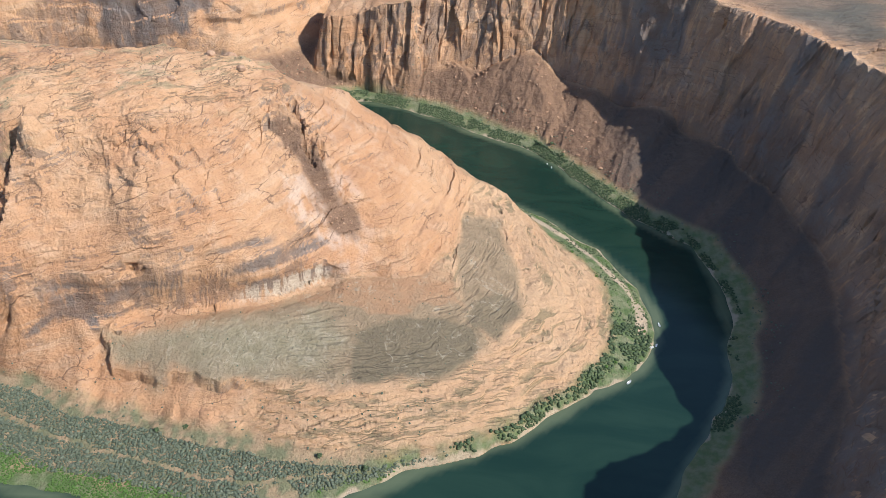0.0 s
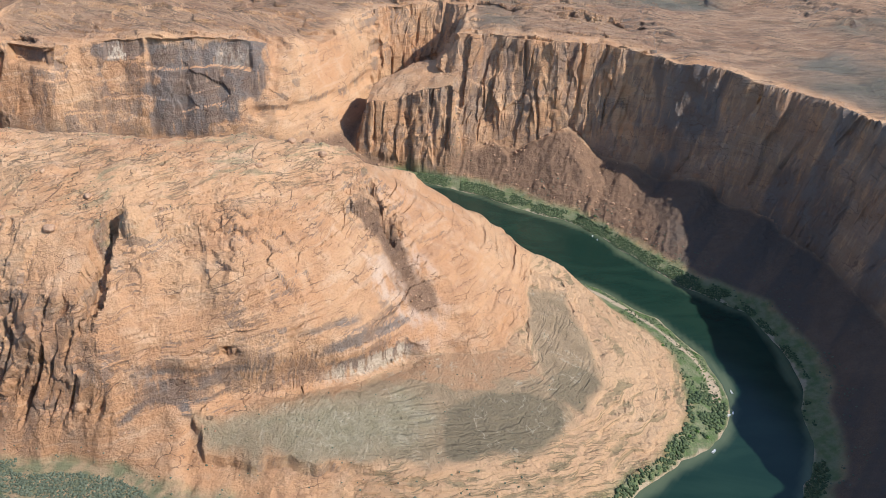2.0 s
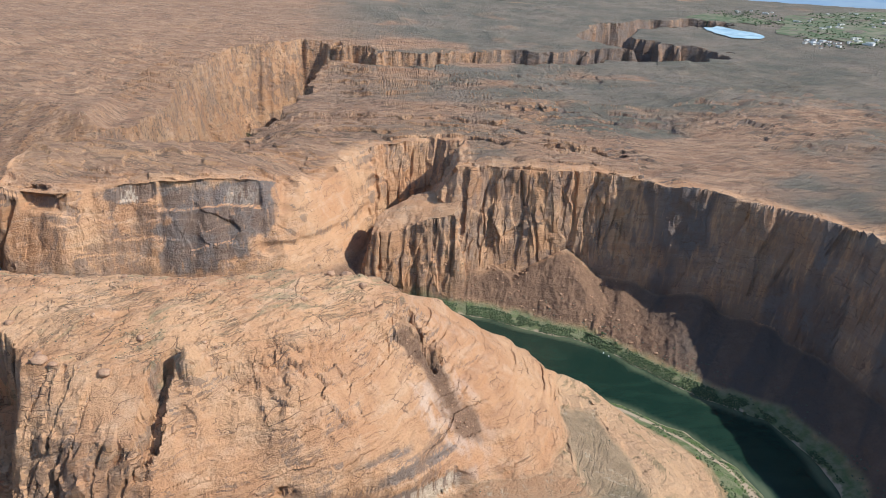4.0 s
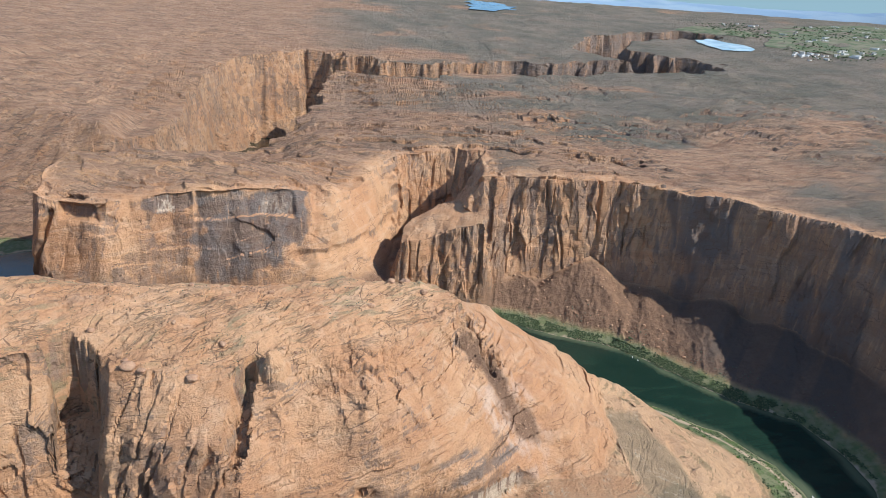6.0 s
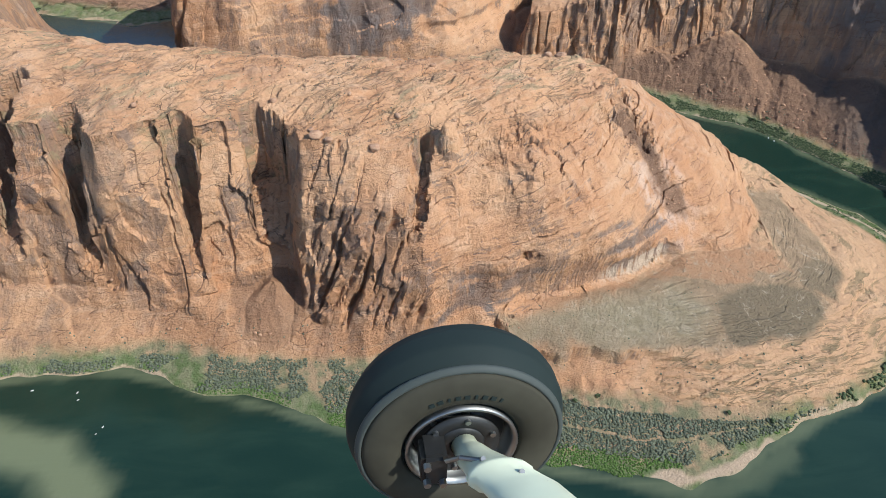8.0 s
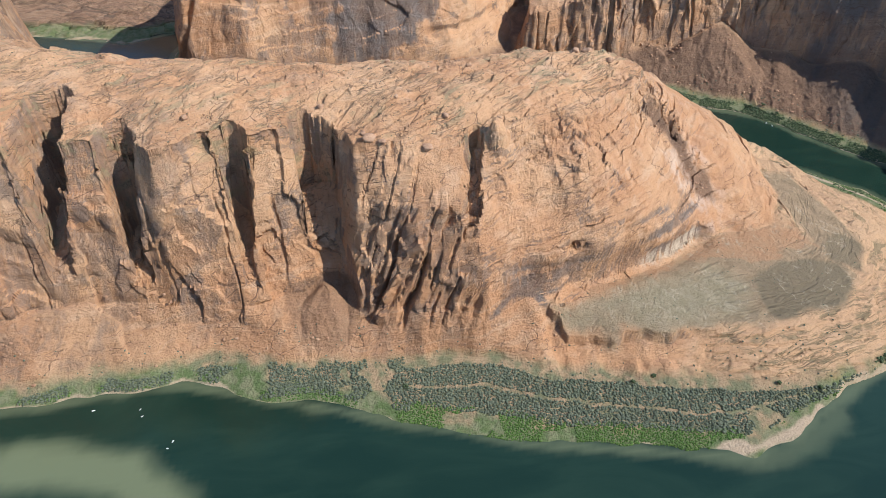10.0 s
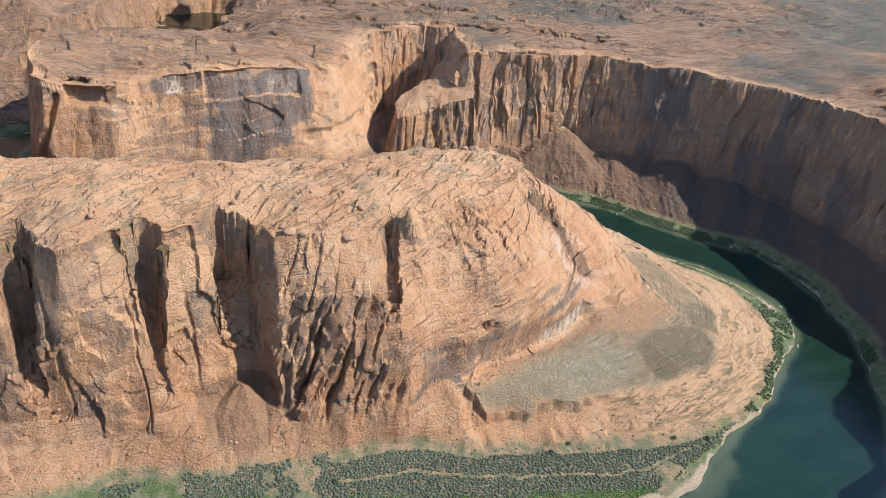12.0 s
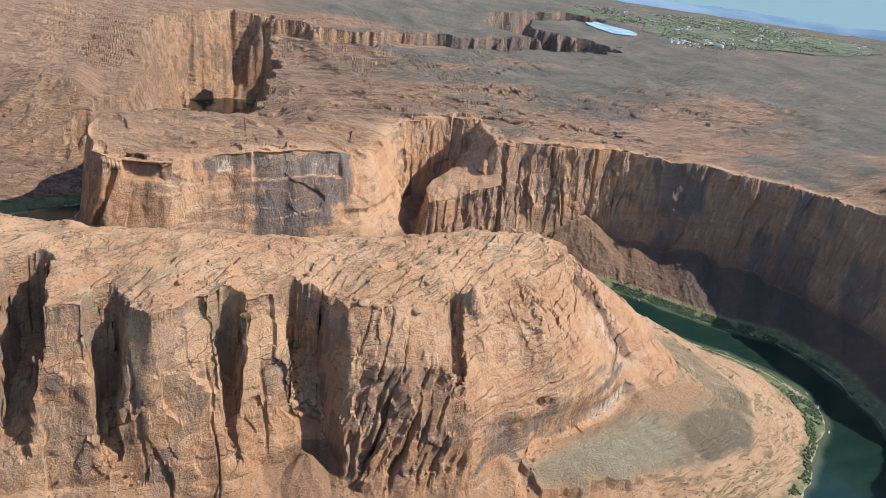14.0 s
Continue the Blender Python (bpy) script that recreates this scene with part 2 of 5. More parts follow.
def land(x, y):
    """Height of the ground and the zones used by the materials."""
    w1 = fbm2(x / 46, y / 46, 3, 3)
    w2 = fbm2(x / 46 + 40, y / 46 - 30, 3, 11)
    px, py = x + 5.0 * w1, y + 5.0 * w2
    hb, db = bands(px, py, BUTTE, 1)
    zp = plateau(x, y) + 3.0 * fbm2(x / 60, y / 60, 3, 21)
    zp = zp + 16 * ramp(y, 862, 970) * ramp(-x, 150, 260) * (1 - ramp(y, 950, 1060)) * ramp(x, -640, -560)
    zp = zp - 28 * ramp(y, 985, 1120) * ramp(-x, 230, 330) * (1 - ramp(y, 1350, 1550)) * ramp(x, -640, -590)
    zp = zp - 34 * np.exp(-(((x + 205) / 75) ** 2 + ((y - 965) / 75) ** 2)) - 14 * np.exp(-(((x + 520) / 90) ** 2 + ((y - 870) / 50) ** 2))
    outer = [(0, O0), (7, O1), (46, O2), (180, O3)]
    ho, do = bands(px, py, outer, -1)
    a, b = np.maximum(-do[2], 0), np.maximum(do[3], 0)
    f = a / (a + b + 1e-6)
    ho = np.where(do[2] < 0, 46 + (zp - 46) * f, ho)
    ho = np.where(do[3] < 0, zp, ho)
    # smooth dome at the end of the far block, over a lower ledge
    back = y - 866 - 0.2 * (x + 270) - 2 * w1
    dome = 94 + 72 * np.sqrt(np.clip(1 - (1 - np.clip(back / 90, 0, 1)) ** 2, 0, 1))
    ho = np.where((x > -268) & (x < -100) & (back > 0) & (y < 980), np.minimum(ho, dome + 0.45 * terrace(dome + 4 * w2, 17.0) + 60 * ramp(-x, 240, 268)), ho)
    # bench in front of the side canyon
    bench = 95 + 0.30 * (x + 115) + 0.22 * (y - 885) + 3.5 * w1 + 2.5 * w2 - 5.0 * np.maximum(signed(px, py, BENCH), 0)
    ho = np.maximum(ho, np.where(do[1] < 0, bench, -9))
    # top of the butte, a low dome falling to the nose
    top = 168 + 14 * ramp(-db[6], 0, 45) + 8 * ramp(-x, 350, 480) + 2.5 * fbm2(x / 40, y / 40, 3, 31)
    hb = np.where(db[6] < 0, top, hb)
    h = np.where(db[0] < 0, hb, np.where(do[0] < 0, ho, np.maximum(hb, ho)))
    # clefts in the near wall
    chip = 2.4 * cellular(x / 10, y / 15, 77) + 0.8 * cellular(x / 4, y / 6, 78)
    cx, cy = x + 3.0 * w1 + chip, y + 3.0 * w2 + 1.5 * chip
    h = cut(h, cx, cy, -394, 386, 38, -408, 446, 110, 15, 12)
    h = cut(h, cx, cy, -457, 384, 34, -467, 434, 92, 5, 16)
    h = cut(h, cx, cy, -548, 386, 36, -544, 436, 92, 8, 12)
    h = cut(h, cx, cy, -612, 388, 46, -600, 470, 125, 10, 9)
    h = cut(h, cx, cy, -284, 394, 108, -275, 434, 152, 6, 11)
    h = h + 12 * (1 - ramp(np.hypot(x + 261 + 0.5 * chip, 0.8 * (y - 428)), 3, 9))
    h = cut(h, cx, cy, -78, 500, 112, -104, 524, 154, 2, 2.2)
    # fans of fallen rock under the walls
    for ax, ay, az, k in CONES:
        cone = az - k * np.hypot(x - ax, y - ay) * (1 + 0.12 * w2) + 1.5 * w1
        h = np.maximum(h, np.minimum(cone, 6 - 0.9 * np.where(db[0] < 0, db[1], do[1])))
    # one apron of scree along the foot of the outer wall, its angle changing from fan to fan
    lie = x - 0.75 * y
    steepness = 0.50 + 0.13 * noise2(lie / 55, 0.3, 104) + 0.05 * noise2(lie / 21, 0.7, 105)
    scree = 6 + np.minimum(-steepness * do[1], 44 - 0.18 * do[1] + 7 * noise2(lie / 40, 0.5, 106))
    under = ramp(x, -130, -90) * (1 - ramp(y, 930, 960)) * ramp(y, 330, 420)
    h = np.where((do[1] < 0) & (db[0] > 0), h + under * (np.maximum(h, scree) - h), h)
    # the gorge upstream
    dg = line_dist(x + 16 * w1, y + 16 * w2, GORGE) + 8 * np.abs(noise2(x / 28, y / 28, 64)) + 16 + 12 * ramp(x, -380, -200) + 20 * (1 - ramp(y, 1420, 1600))
    dg = dg - 84 * ramp(y, 1170, 1250) * (1 - ramp(y, 1960, 2060)) * (1 - ramp(x, -260, -180))
    gorge = np.where(dg < 38, -4, np.where(dg < 62, -4 + (dg - 38) * 2.4, 54 + (dg - 62) * (4.5 + 0.5 * ramp(y, 1750, 1900) + w1)))
    h = np.where((y > 1120) | (do[3] < 0), np.minimum(h, gorge), h)
    # bedding ledges
    on_top = ramp(-db[6], -6, 8)
    on_nose = ramp(-db[2], 0, 20) * ramp(x, -292, -262) * (1 - 0.8 * on_top)
    apron = ramp(-db[1], 2, 8) * (1 - ramp(-db[3], -2, 4)) * ramp(x, -170, -110)
    out = ramp(-do[3], -4, 10)
    soil = 1 - ramp(np.minimum(signed(x, y, FLATS), signed(x, y, FLAT_UPPER)), -4, 6)
    h = h + only(on_top, lambda p, q: 1.1 * ledges(p, q, -0.58, 9.0, 90, 51) + 1.2 * np.abs(noise2(p / 40, q / 40, 53))
                 + (0.9 + 0.8 * ramp(noise2(p / 60, q / 60, 52), -0.5, 0.4)) * slabs(p, q, -0.58, 46, 11, 68) + 0.9 * slabs(p, q, -0.5, 17, 6.5, 69) + 1.6 * np.maximum(noise2(p / 13, q / 13, 111), 0), x, y)
    bed = h - 0.14 * x + 5.0 * noise2(x / 80, y / 80, 54) + 0.9 * noise2(x / 19, y / 19, 55)
    h = h + only(on_nose * (1 - soil), lambda p, q, b: 0.42 * terrace(b, 17.0) * (1 - ramp(noise2(p / 50, q / 50, 69), -0.2, 0.5))
                 + (0.3 + 1.3 * ramp(noise2(p / 40, q / 40, 112), -0.1, 0.5)) * facets((p + 0.5 * q) / 70 + 0.3 * noise2(p / 25, q / 25, 44), b / 8.0, 70, 0.1, 1.2, 0.6)
                 + 0.5 * ramp(noise2(p / 30, q / 30, 43), -0.1, 0.4) * facets((p + 0.5 * q) / 22, b / 3.6, 45, 0.1, 0.9, 0.6), x, y, bed)
    h = h + on_nose * (1 - soil) * 5.0 * (np.abs(noise2(x / 46, y / 46, 65)) - 0.25)
    # rounded knobs and sockets below the pinnacle and round the gully
    knobs = on_nose * np.maximum(np.exp(-(((x + 205) / 60) ** 2 + ((y - 440) / 32) ** 2)), np.exp(-(((x + 108) / 30) ** 2 + ((y - 505) / 30) ** 2)))
    h = h + only(knobs, lambda p, q: 6.0 * (0.45 - np.abs(noise2(p / 17, q / 13, 121))) + 3.0 * facets(p / 13, q / 10, 122, 0.2, -0.5, 1.2) + 1.2 * facets(p / 5, q / 5, 123, 0.2, -0.4, 1.0), x, y)
    # outcrop of thin beds on the apron, wrapping round the nose
    strata = h + 1.6 * noise2(x / 34, y / 34, 56) + 0.5 * noise2(x / 9, y / 9, 58) + 0.012 * x
    worn = 0.25 + 0.75 * ramp(noise2(x / 40 + 7, y / 40, 57), -0.3, 0.35)
    h = h + apron * (1 - soil) * worn * (1.15 * terrace(strata, 3.6) + 0.5 * terrace(strata + 0.7, 1.6))
    h = h + only(apron * (1 - soil), lambda p, q: 0.5 * slabs(p, q, -0.25, 22, 7.0, 57), x, y)
    near_out = out * (1 - ramp(np.hypot(x + 260, y + 25), 1700, 2700)) * ramp(y, 150, 300)
    rocky = ramp(noise2(x / 200, y / 200, 60) + 0.5 * ramp(-x, -500, 100), -0.4, 0.4)
    h = h + only(near_out * (0.35 + 0.65 * rocky), lambda p, q: 4.4 * ledges(p, q, 0.32, 30, 170, 58) + 1.8 * ledges(p, q, 0.28, 16, 110, 59)
                 + 5.0 * np.abs(noise2(p / 55, q / 55, 61)) + 1.6 * slabs(p, q, 0.30, 110, 24, 66) + 0.8 * slabs(p, q, 0.25, 50, 14, 67), x, y)
    lowland = (do[0] < 0) * (1 - out) * ramp(-x, 540, 600) * ramp(y, 1050, 1100)
    h = h + only(lowland, lambda p, q: 2.5 * slabs(p, q, -0.25, 60, 22, 66) + 3 * ledges(p, q, -0.2, 20, 90, 59), x, y)
    # low red ledge under the grey flat
    rim_d = signed(x + 3 * noise2(x / 9, y / 9, 109), y + 4 * noise2(x / 7, y / 7, 110), FLATS)
    lip = ramp(x, -232, -222) * (1 - ramp(x, -128, -70)) * (y < 370) * (db[0] < 0)
    h = h - lip * (7.5 + 2 * w1) * ramp(rim_d, 0.2, 2.2) * (1 - ramp(rim_d, 7, 34))
    rough = noise2(x / 7, y / 7, 62) + 0.6 * noise2(x / 3.1, y / 3.1, 63)
    rocky_all = np.where(db[0] < 0, ramp(-db[1], 0, 12), ramp(-do[1], 0, 25))
    h = h + 0.3 * rough * rocky_all * (1 - soil)
    return h, db, do


# ---------------------------------------------------------------- ground sheet
def steps(spans):
    out = [spans[0][0]]
    for a, b, s0, s1 in spans:
        p, n = a, 0
        while p < b - 1e-6:
            s = s0 + (s1 - s0) * (p - a) / (b - a)
            p = p + s
            out.append(min(p, b))
    return np.array(out)


FINE = 1.08
XS = steps([(-4700, -1500, 160, 40), (-1500, -800, 30, 5), (-800, -670, 5, FINE), (-670, 240, FINE, FINE), (240, 470, FINE, 4),
            (470, 1600, 4, 22), (1600, 4700, 25, 150)])
YB = steps([(-4700, -300, 200, 60), (-300, 200, 50, 4), (200, 1250, 2, 2), (1250, 2200, 3, 10), (2200, 4700, 10, 40)])
NY = 900


def spacing(y):
    s = np.interp(y, [-4700, -300, 180, 225, 620, 700, 1100, 1300, 2200, 4700], [300, 120, 10, 1.6, FINE, 2.0, 2.2, 5, 12, 45])
    return s


cols = XS[::4]
gx, gy = np.meshgrid(cols, YB, indexing="ij")
hz, _, _ = land(gx, gy)
slope = np.gradient(hz, axis=1) / np.gradient(gy, axis=1)
dens = np.sqrt(1 + np.minimum(np.abs(slope), 6) ** 2) / spacing(gy)
dens = dens / (1 + 4 * ramp(gy, 585, 610) * (1 - ramp(gy, 790, 815)) * ramp(-gx, 140, 200))
kernel = np.ones(15) / 15
dens = np.apply_along_axis(lambda c: np.convolve(np.pad(c, 7, mode="edge"), kernel, "valid"), 0, dens)
dens = np.apply_along_axis(lambda c: np.convolve(np.pad(c, 3, mode="edge"), np.ones(7) / 7, "valid"), 1, dens)
arc = np.concatenate([np.zeros((len(cols), 1)), np.cumsum((dens[:, 1:] + dens[:, :-1]) / 2 * np.diff(YB), axis=1)], axis=1)
arc /= arc[:, -1:]
level = np.linspace(0, 1, NY)
ycol = np.array([np.interp(level, arc[i], YB) for i in range(len(cols))])
Y = np.array([np.interp(XS, cols, ycol[:, j]) for j in range(NY)]).T
X = np.repeat(XS[:, None], NY, axis=1)
Z, DB, DO = land(X, Y)


def soften(f):
    """Wear sharp steps down by about one grid cell."""
    g = f.copy()
    g[1:-1] = (f[:-2] + 2 * f[1:-1] + f[2:]) / 4
    out = g.copy()
    out[:, 1:-1] = (g[:, :-2] + 2 * g[:, 1:-1] + g[:, 2:]) / 4
    return out




def normals(xx, yy, zz):
    p = np.stack([xx, yy, zz], -1)
    n = np.cross(np.gradient(p, axis=0), np.gradient(p, axis=1))
    return n / np.maximum(np.linalg.norm(n, axis=-1, keepdims=True), 1e-9)


def slots(u, along_, seed, width=0.16, gap=0.35):
    """Narrow open joints: 1 inside a joint, 0 on the rock; u counts joints, along_ breaks them off."""
    k = np.floor(u)
    ki = k.astype(np.int64)
    c = 0.25 + 0.5 * hash01(ki, ki * 0, 1, seed)
    w = width * (0.5 + hash01(ki, ki * 0, 2, seed))
    open_ = ramp(noise2(along_, k * 7.31, seed + 1), gap - 0.6, gap - 0.25)
    return (1 - ramp(np.abs(u - k - c), 0.35 * w, w)) * open_


N = normals(X, Y, Z)
STEEP = ramp(1 - N[..., 2], 0.2, 0.65)
ROCK = np.where(DB[0] < 0, ramp(-DB[2], -4, 8), ramp(-DO[2], -6, 10)) * (np.hypot(X + 260, Y + 25) < 2600)
ON_BUTTE = DB[0] < 0
ON_BENCH = (~ON_BUTTE) * (1 - ramp(signed(X, Y, BENCH), 14, 24)) * ramp(Z, 16, 30)
ROCK = np.maximum(ROCK, ON_BENCH)
CLIFF = ((ROCK * STEEP) > 0.01) * 1.0
wav = noise3(X / 14, Y / 14, Z / 14, 87)
along = X - 0.7 * np.where(ON_BUTTE, 0.2, 1.0) * Y + 2.2 * wav + 0.12 * Z
tall = Z + np.where(ON_BUTTE, 0.22, 0.05) * X + 1.8 * wav
fl = noise3(X / 15, Y / 15, Z / 70, 71)
big = 1 - 2 * np.abs(noise3(X / 42, Y / 42, Z / 120, 79))
BED = Z - 0.14 * X + 5.0 * noise2(X / 80, Y / 80, 54) + 2.5 * wav
layer = noise2(BED / 6.0, X / 140, 73) + 0.6 * noise2(BED / 2.4, X / 60, 74)
west_face = ON_BUTTE * (1 - ramp(X, -395, -365))
fins = ramp(X, -376, -364) * (1 - ramp(X, -296, -272)) * ON_BUTTE * (Y < 470)
nose_face = ON_BUTTE * ramp(X, -292, -262)
far_face = (~ON_BUTTE) * (Y > 780)
block_face = far_face * (1 - ramp(X, -285, -250))
dome_face = far_face * ramp(X, -285, -250) * (1 - ramp(X, -135, -115))
columns = far_face * ramp(X, -135, -115) * (1 - ramp(X, 190, 260))
east_wall = (~ON_BUTTE) * ramp(X, 190, 260)
on_roof = np.where(ON_BUTTE, ramp(-DB[6], -6, 8), 0)
FACE = ROCK * STEEP * (1 - 0.75 * on_roof)
# broad slabs of the near cliffs, cut by a few upright joints and slanting ledges
push = only(FACE * west_face, lambda a, b, p, q: 3.0 * facets(a / 34, b / 90, 88, 0.0, 0.0, 1.5) + 1.3 * facets((a + 0.3 * b) / 22, (b - 0.3 * a) / 24, 89, 0.0, 0.5, 1.3)
            + 0.4 * facets(a / 8, b / 7, 90, 0.1, 0.6, 1.0) - 2.5 * slots(a / 46, b / 60, 131, 0.035, 0.65), along, tall, X, Z)
# leaning fins
lean_u = X - 0.42 * Z + 0.25 * Y + 3.0 * noise3(X / 40, Y / 40, Z / 60, 76) + 0.5 * noise3(X / 8, Y / 8, Z / 12, 77)
push = push + only(FACE * fins, lambda u, v, p, q: 3.0 * (1 - 1.7 * np.abs(noise2(u / 17, (q + 0.5 * p) / 110, 76))) - 8.0 * slots(u / 21, v / 60, 132, 0.13, 0.4)
                   - 3.0 * slots(u / 9.5 + 0.4, v / 26, 133, 0.14, 0.6) + 2.6 * facets(u / 12, v / 34, 80, 0.0, 0.5, 1.5) + 1.3 * facets(u / 6, v / 11, 81, 0.0, 0.6, 1.4), lean_u, tall, X, Z)
# smooth cross-bedded nose
push = push + only(FACE * nose_face, lambda b, p, q, n: 0.6 * n + 1.6 * noise2(p / 38, q / 16, 85) + 0.9 * ramp(noise2(p / 40, q / 25, 134), 0.0, 0.4) * facets(p / 26, b / 5.0, 135, 0.1, 0.9, 0.8), BED, X, Z, layer)
# far block: wide slabs on bedding shelves
push = push + only(FACE * block_face, lambda a, b, n: 1.3 * facets(a / 55, b / 60, 101, 0.0, 0.3, 1.0) + 0.9 * facets((a + 0.8 * b) / 40, (b - 0.25 * a) / 20, 102, 0.0, 0.5, 1.0)
                   + 0.45 * facets(a / 11, b / 9, 103, 0.1, 0.5, 1.0), along, tall, layer)
push = push + only(FACE * dome_face, lambda a, b: 0.7 * facets(a / 40, b / 12, 104, 0.0, 0.8, 0.6), along, tall)
# columns of the sunlit far wall
push = push + only(FACE * columns, lambda a, b, g, f: 3.0 * facets(a / 30, b / 110, 96, 0.0, 0.0, 1.4) + 2.2 * facets(a / 13, b / 60, 97, 0.0, 0.2, 1.4) + 1.0 * facets(a / 9, b / 12, 98, 0.0, 0.7, 1.3)
                   - 5.0 * slots(a / 27 + 0.25 * f, b / 60, 137, 0.12, 0.5) + 2.0 * g + 0.8 * f, along, tall, big, fl)
# shaded wall: tall buttresses
push = push + only(FACE * east_wall, lambda a, b, g: 4.0 * g + 3.0 * facets(a / 45, b / 95, 99, 0.0, 0.0, 1.3) + 1.6 * facets(a / 18, b / 30, 100, 0.0, 0.7, 1.2) + 0.8 * facets(a / 8, b / 9, 105, 0.0, 0.6, 1.2)
                   - 4.0 * slots(a / 55 - 0.01 * b, b / 70, 139, 0.06, 0.6), along, tall, big)
# anything else that is steep
rest = FACE * (1 - np.clip(west_face + fins + nose_face + far_face + east_wall, 0, 1))
push = push + only(rest, lambda a, b: 2.4 * facets(a / 27, b / 60, 106, 0.0, 0.2, 1.4) + 1.2 * facets(a / 12, b / 12, 107, 0.0, 0.6, 1.3), along, tall)
# runnels and rubble on the fans
rill = 1 - 2 * np.abs(noise2((X - 0.4 * Y) / 9 + 0.4 * noise2(X / 20, Y / 20, 97), Z / 60, 98))
loose = np.where(ON_BUTTE, ramp(-DB[1], 0, 8) * (1 - ramp(-DB[3], -6, 4)) * (X < -215), ramp(-DO[1], 0, 10) * (1 - ramp(-DO[2], -8, 6)))
push = push + loose * np.where(ON_BUTTE, 0.45, 1.0) * (0.9 * rill + 0.7 * noise2(X / 3.5, Y / 3.5, 99) + 0.8 * np.maximum(noise2(X / 6, Y / 6, 95), 0))
# far block: notch in the buttress, hollow under the dark panel, shelf across the middle
on_block = far_face * (Y < 892) * STEEP
push = push - 12 * on_block * ramp(np.minimum(X + 552, -494 - X) + 4 * fl, 0, 5) * ramp(Z, 138, 142)
push = push - 5 * on_block * ramp(np.minimum(X + 392, -268 - X) + 5 * fl, 0, 6) * ramp(Z + 3 * fl, 136, 139)
push = push - 4 * on_block * ramp(np.minimum(X + 440, -396 - X) + 4 * fl, 0, 4) * ramp(Z + 3 * fl, 146, 149)
push = push - 9 * on_block * (1 - ramp(np.abs(X + 560 + 0.35 * (140 - Z)), 2, 5)) * (Z < 150)
push = push - 5 * dome_face * FACE * (1 - ramp(np.abs(Z - 84 + 3 * fl), 4, 9))
# dark hollow and overhang at the foot of the near face
push = push - 13 * np.exp(-((X + 198) ** 2 * 0.8 + ((Y - 389) * 0.35) ** 2 + ((Z - 80) * 1.4) ** 2) / 38.0)
push = push - 5 * nose_face * (Y < 440) * ramp(X, -212, -190) * (1 - ramp(X, -60, -45)) * ramp(Z, 38, 42) * (1 - ramp(Z + 0.10 * X, 36, 58))
push = np.where((Y < 180) | (Y > 1500), 0, push)
push = 0.8 * push + 0.2 * soften(push)
X, Y, Z = X + push * N[..., 0], Y + push * N[..., 1], Z + push * N[..., 2]


# ---------------------------------------------------------------- zones
FLAT_GREY = [(-222, 366), (-203, 372), (-164, 378), (-112, 396), (-70, 408), (-44, 404), (-36, 376), (-44, 341), (-100, 330), (-133, 330), (-176, 335), (-212, 342)]
FLAT_DARK = [(-36, 350), (-22, 334), (12, 328), (40, 344), (70, 372), (58, 398), (30, 404), (0, 398), (-30, 384)]
FLAT_RED = [(-212, 364), (-160, 392), (-59, 436), (-22, 446), (24, 456), (50, 450), (52, 420), (0, 412), (-60, 412), (-120, 388), (-170, 374)]
wob = 8 * fbm2(X / 22, Y / 22, 4, 81)
on_butte = (DB[0] < 0) & (DB[3] > 1.5)
soil_edge = np.minimum(signed(X, Y, FLATS), signed(X, Y, FLAT_UPPER)) + 0.5 * wob
GREY = (1 - ramp(signed(X, Y, FLAT_GREY) + 1.6 * wob * ramp(Y, 338, 360), -30, 12)) * (1 - ramp(signed(X, Y, FLATS), -1, 3)) * on_butte
BROWN = (1 - ramp(soil_edge, -6, 5)) * on_butte
DARK_SOIL = np.maximum(1 - ramp(signed(X, Y, FLAT_DARK) + 0.5 * wob, -3, 3), 0.8 * (1 - ramp(np.hypot((X - 76) / 22, (Y - 415) / 26) + wob / 30, 0.8, 1.1))) * on_butte
RED = (1 - ramp(signed(X, Y, FLAT_RED) + wob, -6, 6)) * on_butte
on_butte = DB[0] < 0
low = np.where(on_butte, DB[1], DO[1])
edge = np.where(on_butte, -DB[0], -DO[0])
BANK = (1 - ramp(Z, 9, 14)) * ramp(low + 3 * fbm2(X / 12, Y / 12, 3, 82), -12, 2) * (edge > -2)
LUSH = np.where(on_butte, ramp(X, 20, 60) * ramp(-DB[0], 0, 4) + (X < 20) * (1 - ramp(-DB[0] + wob, 12, 22)), 0.85 * ((Y > 400) | (X > 120)))
SAND = 0.8 * (1 - ramp(edge + 3.0 * fbm2(X / 12, Y / 12, 3, 83), 1.0, 2.5)) * (edge > -14)
beach = (1 - ramp(line_dist(X, Y, [(-120, 237), (-96, 236), (-60, 246), (-24, 266)]) + 2 * wob / 5, 3, 7)) * on_butte
strip = (1 - ramp(line_dist(X, Y, [(70, 646), (130, 595), (168, 560), (196, 520), (212, 490), (219, 458), (212, 430)]) + wob / 4, 2.5, 5)) * on_butte
SAND = np.maximum(SAND, np.maximum(beach, strip))
TALUS = np.where(on_butte, ramp(-DB[1], 0, 8) * (1 - ramp(-DB[3], -6, 4)) * (1 - ramp(X, -250, -215)), ramp(-DO[1], 0, 10) * (1 - ramp(-DO[2], -8, 6)))
fan = (1 - ramp(line_dist(X, Y, [(-92, 502), (-62, 478), (-50, 474)]) + wob, 10, 18)) * on_butte
TALUS = np.maximum(TALUS * np.where(on_butte, 0.22, 1.0) * (1 - ON_BENCH), fan)
